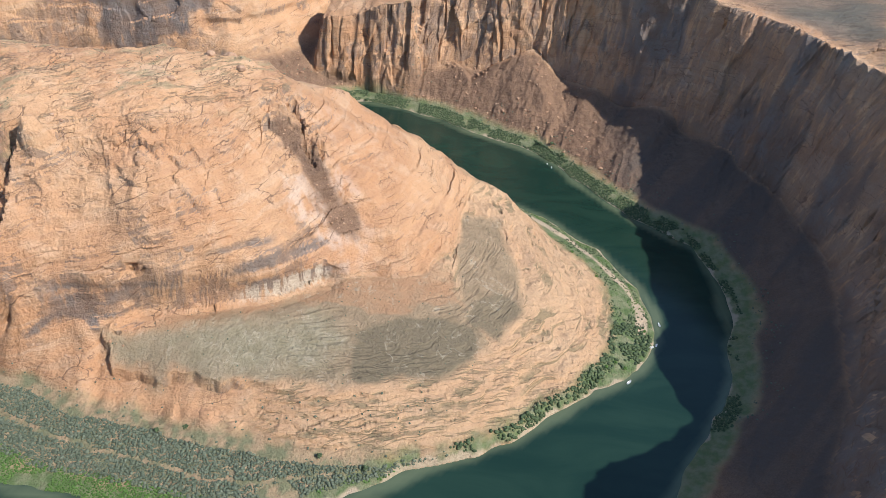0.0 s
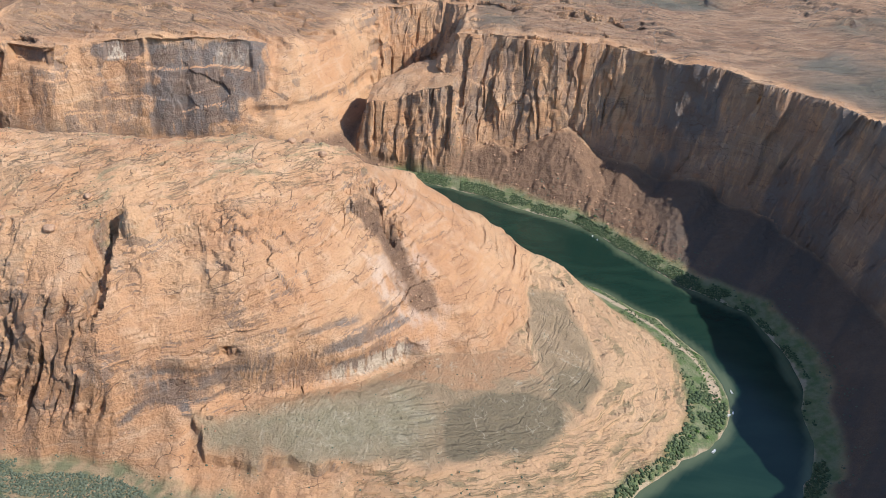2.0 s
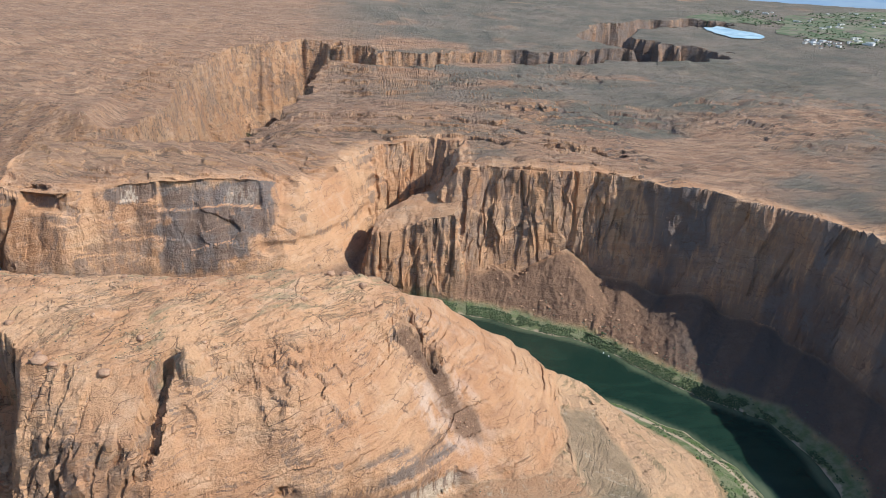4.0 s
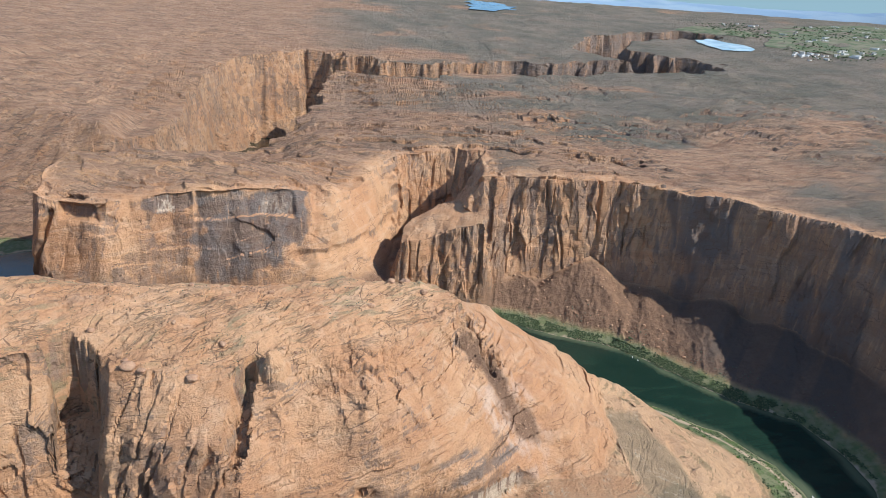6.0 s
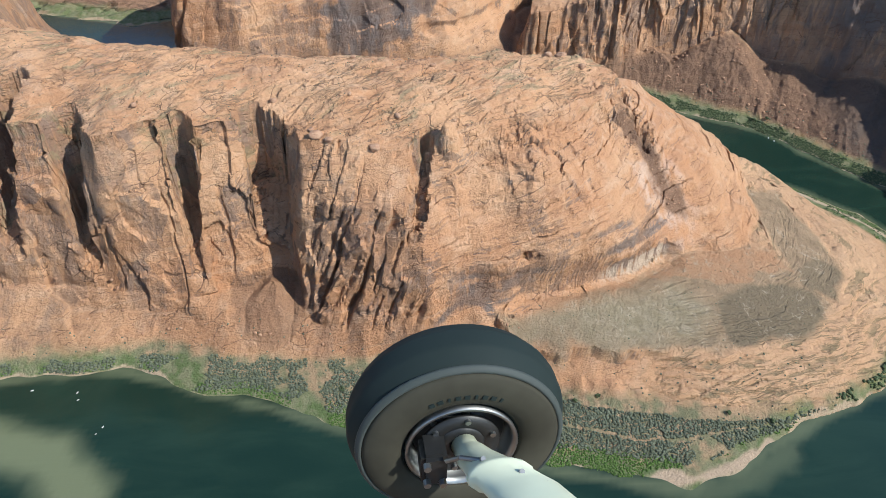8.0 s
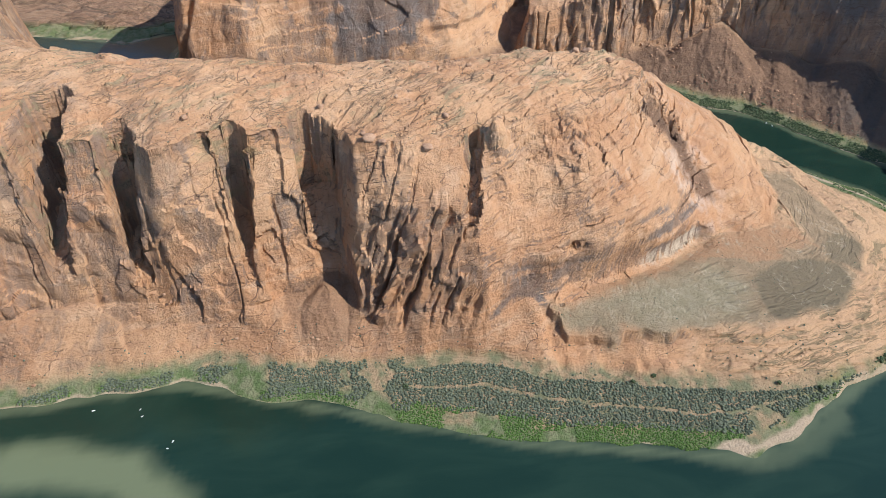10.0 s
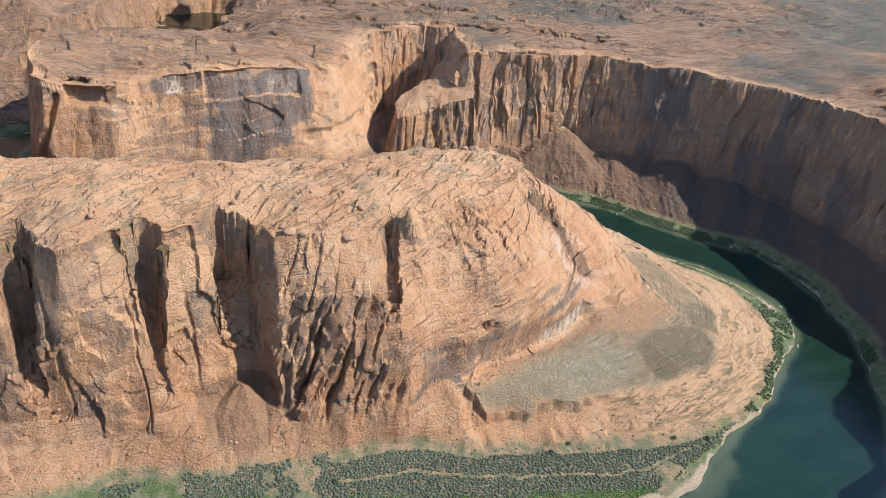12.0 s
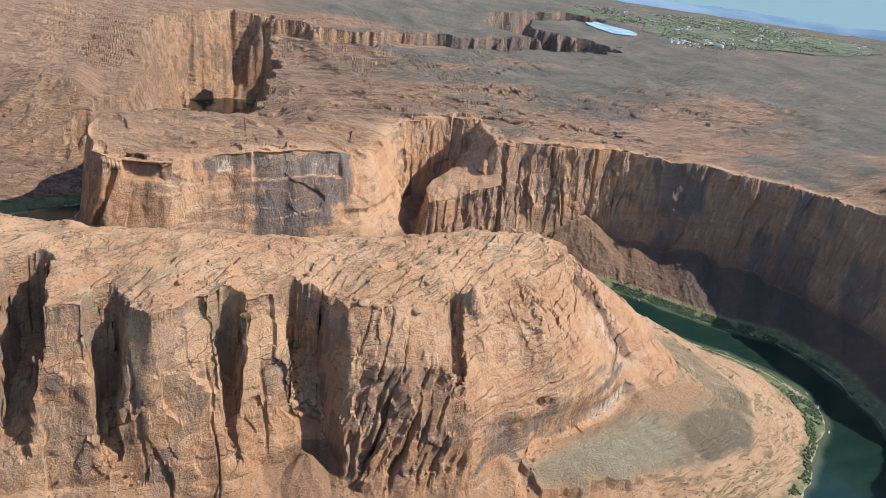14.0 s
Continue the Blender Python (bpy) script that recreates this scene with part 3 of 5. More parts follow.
TALUS = np.maximum(TALUS, 0.7 * on_butte * (1 - ramp(np.hypot(X + 406, Y - 392) + 0.5 * wob, 26, 36)) * (Z < 52))
far = np.hypot(X + 260, Y + 25)
PLAIN = ramp(-DO[3], 0, 30) * ramp(fbm2(X / 190, Y / 190, 4, 84) + 1.1 * ramp(far, 1000, 1900) * ramp(X, -350, 300) + 0.35 * ramp(far, 1500, 2400) - 0.35, -0.35, 0.5) * ramp(X + 0.15 * (far - 1000), -250, 250) * (~on_butte)
PALE = on_butte * (1 - ramp(np.hypot(X + 62, (Y - 478) * 0.8) + 2.5 * wob, 18, 44)) * 0.55
MESA = np.maximum(ramp(-DO[3], 4, 40), (DO[1] < 0) * ramp(-X, 540, 600) * ramp(Y, 1050, 1100)) * (~on_butte)
stain = 0.42 * fbm2(X / 34, Z / 30, 5, 107)
stain_far = 1 - ramp(np.maximum(np.abs(X + 324) / 70, np.abs(Z - 108) / 54) + stain, 0.8, 1.05)
stain_far = np.maximum(stain_far, 0.9 * (1 - ramp(np.hypot((X + 420) / 34, (Z - 155) / 12) + stain, 0.8, 1.0)))
stain_far = np.maximum(stain_far, 0.7 * (1 - ramp(np.hypot((X + 523) / 24, (Z - 152) / 14) + 0.5 * stain, 0.8, 1.0)))
stain_far = np.maximum(stain_far, 0.6 * (1 - ramp(Z + 40 * stain, 62, 90)) * ramp(-X, 380, 430))
# from x 215 east, shade of the unlit wall painted in as dark rock
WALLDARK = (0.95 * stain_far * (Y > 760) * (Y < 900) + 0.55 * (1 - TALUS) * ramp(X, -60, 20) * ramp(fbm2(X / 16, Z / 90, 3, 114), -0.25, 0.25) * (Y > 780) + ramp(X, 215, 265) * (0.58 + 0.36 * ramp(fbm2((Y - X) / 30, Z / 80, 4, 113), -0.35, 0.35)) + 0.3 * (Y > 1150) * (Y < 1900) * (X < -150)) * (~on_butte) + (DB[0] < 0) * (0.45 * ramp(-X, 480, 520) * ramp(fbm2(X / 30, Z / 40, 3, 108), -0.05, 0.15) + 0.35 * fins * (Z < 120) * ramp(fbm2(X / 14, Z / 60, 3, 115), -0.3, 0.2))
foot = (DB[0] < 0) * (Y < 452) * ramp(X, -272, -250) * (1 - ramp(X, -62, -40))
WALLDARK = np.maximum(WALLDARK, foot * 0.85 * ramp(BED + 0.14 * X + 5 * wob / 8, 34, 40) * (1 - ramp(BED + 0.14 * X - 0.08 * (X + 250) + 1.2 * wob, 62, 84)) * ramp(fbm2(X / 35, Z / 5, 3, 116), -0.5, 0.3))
# crescent of dark colour for the shade under an arched overhang
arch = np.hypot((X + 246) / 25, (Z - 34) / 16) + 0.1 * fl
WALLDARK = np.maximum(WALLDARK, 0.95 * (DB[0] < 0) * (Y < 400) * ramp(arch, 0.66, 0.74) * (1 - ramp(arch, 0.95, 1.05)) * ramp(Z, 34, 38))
CREAM = foot * ramp(X, -132, -122) * (1 - ramp(X, -66, -58)) * ramp(Z, 38, 40) * (1 - ramp(Z - 0.10 * (X + 100), 51, 53)) * (DB[4] > -8)
CREAM = np.maximum(CREAM, on_block * 0.8 * (1 - ramp(np.maximum(np.abs(X + 427) / 11, np.abs(Z - 155) / 11), 0.85, 1.0)))
CREAM = np.maximum(CREAM, on_block * 0.35 * (1 - ramp(np.maximum(np.abs(X + 292) / 22, np.abs(Z - 150) / 12), 0.8, 1.0)))
ROOF = np.where(on_butte, ramp(-DB[6], -14, 4), 0.0)
APRON = on_butte * ramp(-DB[1], 0, 8) * (1 - ramp(-DB[3], -4, 6)) * ramp(X, -130, -60)


# ---------------------------------------------------------------- materials
class Maker:
    """Small helper for node materials in world coordinates."""

    def __init__(self, name, rough=0.9, spec=0.2):
        self.m = bpy.data.materials.new(name)
        self.m.use_nodes = True
        self.n, self.l = self.m.node_tree.nodes, self.m.node_tree.links
        self.b = self.n["Principled BSDF"]
        self.b.inputs["Roughness"].default_value = rough
        self.b.inputs["Specular IOR Level"].default_value = spec
        self.co = self.n.new("ShaderNodeNewGeometry").outputs["Position"]

    def put(self, socket, value):
        if isinstance(value, bpy.types.NodeSocket):
            self.l.new(value, socket)
        elif isinstance(value, tuple) and len(value) == 3 and socket.type == "RGBA":
            socket.default_value = (*value, 1)
        else:
            socket.default_value = value

    def scaled(self, sx, sy, sz, off=0.0, co=None):
        q = self.n.new("ShaderNodeMapping")
        q.inputs["Scale"].default_value = (sx, sy, sz)
        q.inputs["Location"].default_value = (off, off * 0.7, off * 1.3)
        self.l.new(co or self.co, q.inputs["Vector"])
        return q.outputs[0]

    def lines(self, along, across, angle, off=0.0, co=None):
        """Noise drawn out along one direction of the plan; sizes in metres."""
        q = self.n.new("ShaderNodeMapping")
        q.vector_type = "TEXTURE"
        q.inputs["Location"].default_value = (off, off, 0)
        q.inputs["Rotation"].default_value = (0, 0, angle)
        q.inputs["Scale"].default_value = (along, across, across * 2)
        self.l.new(co or self.co, q.inputs["Vector"])
        t = self.n.new("ShaderNodeTexNoise")
        t.inputs["Scale"].default_value = 1.0
        t.inputs["Detail"].default_value = 4
        t.inputs["Roughness"].default_value = 0.6
        self.l.new(q.outputs[0], t.inputs["Vector"])
        return t.outputs[0]

    def noise(self, sx, sy=None, sz=None, detail=4, rough=0.55, off=0.0, warp=0.0, co=None):
        q = self.n.new("ShaderNodeTexNoise")
        q.inputs["Scale"].default_value = 1.0
        q.inputs["Detail"].default_value = detail
        q.inputs["Roughness"].default_value = rough
        q.inputs["Distortion"].default_value = warp
        self.l.new(self.scaled(sx, sx if sy is None else sy, sx if sz is None else sz, off, co), q.inputs["Vector"])
        return q.outputs[0]

    def cells(self, sx, sy=None, sz=None, feature="F1", off=0.0, rand=1.0, co=None):
        q = self.n.new("ShaderNodeTexVoronoi")
        q.feature = feature
        q.inputs["Scale"].default_value = 1.0
        q.inputs["Randomness"].default_value = rand
        self.l.new(self.scaled(sx, sx if sy is None else sy, sx if sz is None else sz, off, co), q.inputs["Vector"])
        return q.outputs["Distance"]

    def rng(self, v, a, b, c=0.0, d=1.0):
        q = self.n.new("ShaderNodeMapRange")
        q.interpolation_type = "SMOOTHSTEP"
        self.put(q.inputs[0], v)
        for k, val in zip((1, 2, 3, 4), (a, b, c, d)):
            q.inputs[k].default_value = val
        return q.outputs[0]

    def math(self, op, a, b=0.0):
        q = self.n.new("ShaderNodeMath")
        q.operation = op
        self.put(q.inputs[0], a)
        self.put(q.inputs[1], b)
        return q.outputs[0]

    def mix(self, f, a, b, mode="MIX"):
        q = self.n.new("ShaderNodeMix")
        q.data_type, q.blend_type = "RGBA", mode
        self.put(q.inputs[0], f)
        self.put(q.inputs[6], a)
        self.put(q.inputs[7], b)
        return q.outputs[2]

    def attr(self, name):
        q = self.n.new("ShaderNodeAttribute")
        q.attribute_name = name
        return q.outputs["Fac"]

    def up(self):
        q = self.n.new("ShaderNodeSeparateXYZ")
        self.l.new(self.n.new("ShaderNodeNewGeometry").outputs["True Normal"], q.inputs[0])
        return q.outputs[2]

    def bent(self, amount, scale):
        """World coordinates bent by slow noise, for beds that curve."""
        q = self.n.new("ShaderNodeTexNoise")
        q.inputs["Scale"].default_value = scale
        q.inputs["Detail"].default_value = 2
        self.l.new(self.co, q.inputs["Vector"])
        s = self.n.new("ShaderNodeVectorMath")
        s.operation = "MULTIPLY_ADD"
        s.inputs[1].default_value = (amount, amount, amount)
        self.l.new(q.outputs[1], s.inputs[0])
        self.l.new(self.co, s.inputs[2])
        return s.outputs[0]

    def bump(self, h, dist, strength=1.0):
        q = self.n.new("ShaderNodeBump")
        q.inputs["Strength"].default_value = strength
        q.inputs["Distance"].default_value = dist
        self.put(q.inputs["Height"], h)
        self.l.new(q.outputs[0], self.b.inputs["Normal"])

    def done(self, colour):
        self.put(self.b.inputs["Base Color"], colour)
        return self.m


def sandstone():
    k = Maker("sandstone", 0.92, 0.15)
    bed = k.attr("bed")
    xyz = k.n.new("ShaderNodeSeparateXYZ")
    k.l.new(k.co, xyz.inputs[0])

    def strata(thick, length, off, detail=4, rough=0.6):
        """Noise that follows the bedding; sizes in metres."""
        q = k.n.new("ShaderNodeCombineXYZ")
        k.put(q.inputs[0], k.math("MULTIPLY", bed, 1.0 / thick))
        k.put(q.inputs[1], k.math("MULTIPLY", xyz.outputs[0], 1.0 / length))
        k.put(q.inputs[2], k.math("MULTIPLY", xyz.outputs[1], 1.0 / length))
        t = k.n.new("ShaderNodeTexNoise")
        t.inputs["Scale"].default_value = 1.0
        t.inputs["Detail"].default_value = detail
        t.inputs["Roughness"].default_value = rough
        v = k.n.new("ShaderNodeVectorMath")
        v.inputs[1].default_value = (off, off * 1.7, off * 0.6)
        k.l.new(q.outputs[0], v.inputs[0])
        k.l.new(v.outputs[0], t.inputs["Vector"])
        return t.outputs[0]

    big = k.noise(0.012, detail=5, off=3.0)
    mid = k.noise(0.06, detail=6, rough=0.6, off=9.0)
    fine = k.noise(0.5, detail=7, rough=0.7, off=14.0)
    col = k.mix(k.rng(big, 0.38, 0.62), (0.530, 0.304, 0.160), (0.470, 0.242, 0.118))
    col = k.mix(k.rng(mid, 0.46, 0.72, 0, 0.55), col, (0.57, 0.375, 0.232))
    col = k.mix(k.rng(mid, 0.44, 0.28, 0, 0.40), col, (0.415, 0.222, 0.120))
    # bedding, thick sets and thin leaves
    thick = strata(7.0, 90, 3.0)
    thin = strata(1.3, 45, 11.0, 5, 0.7)
    col = k.mix(k.rng(thick, 0.52, 0.66, 0, 0.38), col, (0.36, 0.190, 0.108))
    col = k.mix(k.rng(thick, 0.45, 0.32, 0, 0.35), col, (0.56, 0.385, 0.248))
    col = k.mix(k.math("MULTIPLY", k.rng(thin, 0.56, 0.68, 0, 0.5), k.rng(mid, 0.35, 0.6)), col, (0.27, 0.145, 0.088))
    # dark desert varnish in angular sheets and streaks on steep faces; walldark adds shade
    streak = k.noise(0.16, 0.16, 0.018, detail=5, rough=0.62, off=2.0)
    cell = k.n.new("ShaderNodeTexVoronoi")
    cell.inputs["Scale"].default_value = 1.0
    k.l.new(k.scaled(0.055, 0.055, 0.035, 7.0, k.bent(9.0, 0.06)), cell.inputs["Vector"])
    sheet_id = k.n.new("ShaderNodeSeparateXYZ")
    k.l.new(cell.outputs["Color"], sheet_id.inputs[0])
    patch = k.math("ADD", k.math("MULTIPLY", sheet_id.outputs[0], 0.55), k.math("MULTIPLY", k.noise(0.03, 0.03, 0.025, detail=5, off=7.0), 0.75))
    patch = k.rng(patch, 0.60, 0.68)
    # walldark: varnish, plus shade painted on the east wall and arch
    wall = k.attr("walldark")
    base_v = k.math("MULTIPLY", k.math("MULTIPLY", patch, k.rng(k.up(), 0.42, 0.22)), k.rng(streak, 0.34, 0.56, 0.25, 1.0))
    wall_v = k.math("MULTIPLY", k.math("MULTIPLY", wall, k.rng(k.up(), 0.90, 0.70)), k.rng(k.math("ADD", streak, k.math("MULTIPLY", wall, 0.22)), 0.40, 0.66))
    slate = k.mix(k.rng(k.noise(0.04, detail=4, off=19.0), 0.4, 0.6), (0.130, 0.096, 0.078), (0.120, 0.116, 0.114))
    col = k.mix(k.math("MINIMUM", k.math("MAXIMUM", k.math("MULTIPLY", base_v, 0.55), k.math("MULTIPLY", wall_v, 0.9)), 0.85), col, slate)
    cream = k.math("MULTIPLY", k.attr("cream"), k.rng(k.noise(0.22, 0.22, 0.015, detail=4, rough=0.6, off=21.0), 0.42, 0.52))
    col = k.mix(cream, col, (0.52, 0.42, 0.31))
    col = k.mix(k.math("MULTIPLY", k.attr("pale"), k.rng(k.noise(0.12, 0.12, 0.06, detail=5, off=41.0), 0.35, 0.6)), col, (0.57, 0.44, 0.345))
    # straight fissures; shade inside them and under thin ledges is painted dark brown
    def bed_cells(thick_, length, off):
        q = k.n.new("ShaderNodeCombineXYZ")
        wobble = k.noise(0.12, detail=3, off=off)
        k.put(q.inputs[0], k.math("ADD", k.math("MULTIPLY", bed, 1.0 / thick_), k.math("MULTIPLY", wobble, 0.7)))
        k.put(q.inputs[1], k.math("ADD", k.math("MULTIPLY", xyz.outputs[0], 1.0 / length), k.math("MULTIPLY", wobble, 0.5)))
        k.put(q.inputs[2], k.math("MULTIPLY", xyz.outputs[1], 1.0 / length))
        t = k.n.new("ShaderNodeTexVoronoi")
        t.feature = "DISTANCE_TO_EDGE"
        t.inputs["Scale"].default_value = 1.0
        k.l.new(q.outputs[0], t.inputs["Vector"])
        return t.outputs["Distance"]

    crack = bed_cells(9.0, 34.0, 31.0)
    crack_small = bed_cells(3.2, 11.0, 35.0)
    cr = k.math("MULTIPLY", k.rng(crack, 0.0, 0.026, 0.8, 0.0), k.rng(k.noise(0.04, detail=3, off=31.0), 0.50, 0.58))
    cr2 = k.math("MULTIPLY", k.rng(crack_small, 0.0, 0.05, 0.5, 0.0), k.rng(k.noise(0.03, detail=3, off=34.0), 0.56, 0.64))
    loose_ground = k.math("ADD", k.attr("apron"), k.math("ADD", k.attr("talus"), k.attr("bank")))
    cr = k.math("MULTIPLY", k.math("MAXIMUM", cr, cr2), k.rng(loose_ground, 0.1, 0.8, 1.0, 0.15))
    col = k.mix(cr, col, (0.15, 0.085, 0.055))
    # joints on the roof, with dry growth in them
    bent2 = k.bent(9.0, 0.04)
    joint = k.math("ABSOLUTE", k.math("SUBTRACT", k.lines(60, 6.5, 0.58, 3.0, bent2), 0.5))
    joint = k.math("MULTIPLY", k.rng(joint, 0.0, 0.030, 0.8, 0.0), k.rng(k.noise(0.03, detail=4, off=61.0), 0.46, 0.56))
    joint = k.math("MULTIPLY", joint, k.attr("roof"))
    growth = k.math("MULTIPLY", k.rng(k.lines(38, 5, 0.58, 9.0, bent2), 0.50, 0.62, 0, 0.75), k.rng(k.noise(0.016, detail=4, off=63.0), 0.44, 0.60))
    col = k.mix(k.math("MULTIPLY", k.attr("roof"), growth), col, (0.270, 0.215, 0.118))
    col = k.mix(joint, col, (0.21, 0.145, 0.085))
    # thin outcrops on the apron; dark lines paint dry growth and shaded undercuts
    col = k.mix(k.math("MULTIPLY", k.attr("apron"), 0.55), col, (0.54, 0.36, 0.21))
    shelf_line = k.math("MULTIPLY", k.rng(strata(1.7, 80, 23.0, 3), 0.52, 0.58), k.math("MULTIPLY", k.attr("apron"), k.rng(k.noise(0.035, detail=4, off=64.0), 0.42, 0.56)))
    col = k.mix(k.math("MULTIPLY", shelf_line, 0.85), col, (0.25, 0.185, 0.10))
    south = k.math("MULTIPLY", k.rng(xyz.outputs[1], 395, 350), k.attr("apron"))
    gully = k.math("ABSOLUTE", k.math("SUBTRACT", k.lines(75, 7.0, 0.27, 7.0, bent2), 0.5))
    gully = k.math("MULTIPLY", k.math("MULTIPLY", k.rng(gully, 0.0, 0.045, 0.9, 0.0), south), k.rng(k.noise(0.04, detail=4, off=66.0), 0.40, 0.52))
    col = k.mix(gully, col, k.mix(k.rng(fine, 0.4, 0.6), (0.19, 0.155, 0.085), (0.27, 0.19, 0.105)))
    # loose ground of several kinds
    grain = k.noise(0.9, detail=6, rough=0.75, off=1.0)
    soft_ = k.noise(0.06, detail=6, rough=0.65, off=6.0)
    col = k.mix(k.attr("talus"), col, k.mix(k.rng(k.math("ADD", k.math("MULTIPLY", grain, 0.6), k.math("MULTIPLY", soft_, 0.4)), 0.38, 0.62), (0.128, 0.072, 0.042), (0.262, 0.150, 0.088)))
    # talus below the shaded east wall painted darker, as its shade
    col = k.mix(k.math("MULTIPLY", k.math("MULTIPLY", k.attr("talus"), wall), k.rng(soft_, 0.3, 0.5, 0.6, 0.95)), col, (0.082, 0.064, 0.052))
    ground = k.mix(k.rng(soft_, 0.35, 0.65), (0.255, 0.180, 0.105), (0.335, 0.235, 0.140))
    ground = k.mix(k.rng(k.attr("red"), 0.1, 0.9, 0, 0.9), ground, k.mix(k.rng(soft_, 0.35, 0.7), (0.40, 0.215, 0.110), (0.37, 0.225, 0.125)))
    ground = k.mix(k.attr("grey"), ground, k.mix(k.rng(k.noise(0.10, detail=6, rough=0.7, off=8.0), 0.35, 0.68), (0.235, 0.197, 0.118), (0.318, 0.268, 0.176)))
    ground = k.mix(k.math("MULTIPLY", k.attr("darksoil"), k.rng(soft_, 0.25, 0.5, 0.6, 0.95)), ground, (0.172, 0.135, 0.082))
    wash = k.math("ABSOLUTE", k.math("SUBTRACT", k.noise(0.028, detail=4, rough=0.6, off=71.0, warp=0.6), 0.5))
    ground = k.mix(k.math("MULTIPLY", k.rng(wash, 0.0, 0.022, 0.45, 0.0), k.rng(soft_, 0.48, 0.60)), ground, (0.47, 0.40, 0.29))
    ground = k.mix(k.rng(grain, 0.55, 0.75, 0, 0.35), ground, (0.15, 0.13, 0.08))
    col = k.mix(k.math("MAXIMUM", k.attr("brown"), k.math("MULTIPLY", k.attr("red"), 0.85)), col, ground)
    mesa = k.mix(k.rng(k.noise(0.012, 0.06, 0.05, detail=6, rough=0.65, off=27.0), 0.35, 0.65), (0.27, 0.150, 0.092), (0.43, 0.262, 0.160))
    # dark streaks painted for the shade of ledges on the plateau
    mesa = k.mix(k.rng(k.lines(42, 6.5, -0.32, 29.0, k.bent(16.0, 0.02)), 0.53, 0.62, 0, 0.75), mesa, (0.15, 0.098, 0.066))
    mesa = k.mix(k.rng(k.noise(0.03, 0.16, 0.2, detail=5, rough=0.7, off=37.0), 0.46, 0.34, 0, 0.6), mesa, (0.50, 0.335, 0.215))
    col = k.mix(k.math("MULTIPLY", k.attr("mesa"), k.rng(k.up(), 0.5, 0.8, 0.1, 0.85)), col, mesa)
    plain = k.mix(k.rng(k.noise(0.008, detail=6, rough=0.6, off=12.0), 0.3, 0.7), (0.130, 0.122, 0.090), (0.235, 0.188, 0.138))
    plain = k.mix(k.rng(k.noise(0.03, 0.10, 0.05, detail=6, rough=0.7, off=13.0), 0.52, 0.7, 0, 0.6), plain, (0.11, 0.088, 0.064))
    col = k.mix(k.math("MULTIPLY", k.attr("plain"), k.rng(k.up(), 0.6, 0.85)), col, plain)
    # second, thinner set of painted ledge shadows
    ledge_shade = k.lines(48, 3.6, -0.34, 31.0, k.bent(14.0, 0.03))
    ledge_shade = k.math("MULTIPLY", k.rng(ledge_shade, 0.55, 0.62, 0, 0.7), k.rng(k.noise(0.012, detail=4, off=39.0), 0.42, 0.56, 0.15, 1.0))
    col = k.mix(k.math("MULTIPLY", k.attr("mesa"), ledge_shade), col, (0.12, 0.086, 0.060))
    bank = k.mix(k.rng(k.noise(0.09, detail=5, off=15.0), 0.38, 0.62), (0.36, 0.25, 0.145), (0.17, 0.17, 0.09))
    lush = k.mix(k.rng(k.noise(0.12, detail=5, off=25.0), 0.35, 0.65), (0.19, 0.20, 0.105), (0.09, 0.14, 0.045))
    bank = k.mix(k.attr("lush"), bank, lush)
    col = k.mix(k.attr("bank"), col, bank)
    # tufts of desert scrub on level ground
    level = k.rng(k.up(), 0.8, 0.93)
    tufts = k.rng(k.cells(0.36, 0.36, 0.36, off=3.0), 0.14, 0.24, 1.0, 0.0)
    where = k.rng(k.noise(0.035, detail=3, off=17.0), 0.48, 0.62)
    col = k.mix(k.math("MULTIPLY", k.math("MULTIPLY", level, tufts), k.math("ADD", k.math("MULTIPLY", where, 0.5), 0.06)), col, (0.125, 0.125, 0.07))
    col = k.mix(k.attr("sand"), col, (0.46, 0.35, 0.24))
    col = k.mix(0.05, col, (0.40, 0.37, 0.34))
    col = k.mix(k.rng(fine, 0.50, 0.70, 0, 0.42), col, k.mix(0.5, col, (0.10, 0.06, 0.04)))
    height = k.math("ADD", k.math("MULTIPLY", thick, 1.4), k.math("MULTIPLY", fine, 1.5))
    height = k.math("ADD", height, k.math("MULTIPLY", thin, 0.45))
    height = k.math("ADD", height, k.math("MULTIPLY", k.noise(0.14, detail=5, rough=0.6, off=44.0), 2.2))
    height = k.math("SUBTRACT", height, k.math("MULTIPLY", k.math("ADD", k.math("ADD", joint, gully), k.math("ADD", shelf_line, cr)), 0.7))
    shelf = k.noise(0.018, 0.09, 0.05, detail=8, rough=0.70, off=33.0, co=k.bent(40.0, 0.008))
    height = k.math("ADD", height, k.math("MULTIPLY", k.math("MULTIPLY", shelf, k.attr("mesa")), 11.0))
    k.bump(height, 1.9, 0.78)
    return k.done(col)


def river_water():
    k = Maker("river water", 0.14, 0.27)
    deep = k.mix(k.rng(k.noise(0.01, 0.03, detail=4, warp=1.0), 0.35, 0.7), (0.008, 0.026, 0.018), (0.014, 0.036, 0.024))
    col = k.mix(k.attr("shallow"), deep, (0.15, 0.175, 0.10))
    k.bump(k.math("ADD", k.noise(0.5, 0.9, detail=4, rough=0.6), k.math("MULTIPLY", k.noise(0.06, 0.12, detail=3, off=4.0), 2.0)), 0.12, 0.5)
    return k.done(col)


ROCK_MAT = sandstone()
WATER_MAT = river_water()


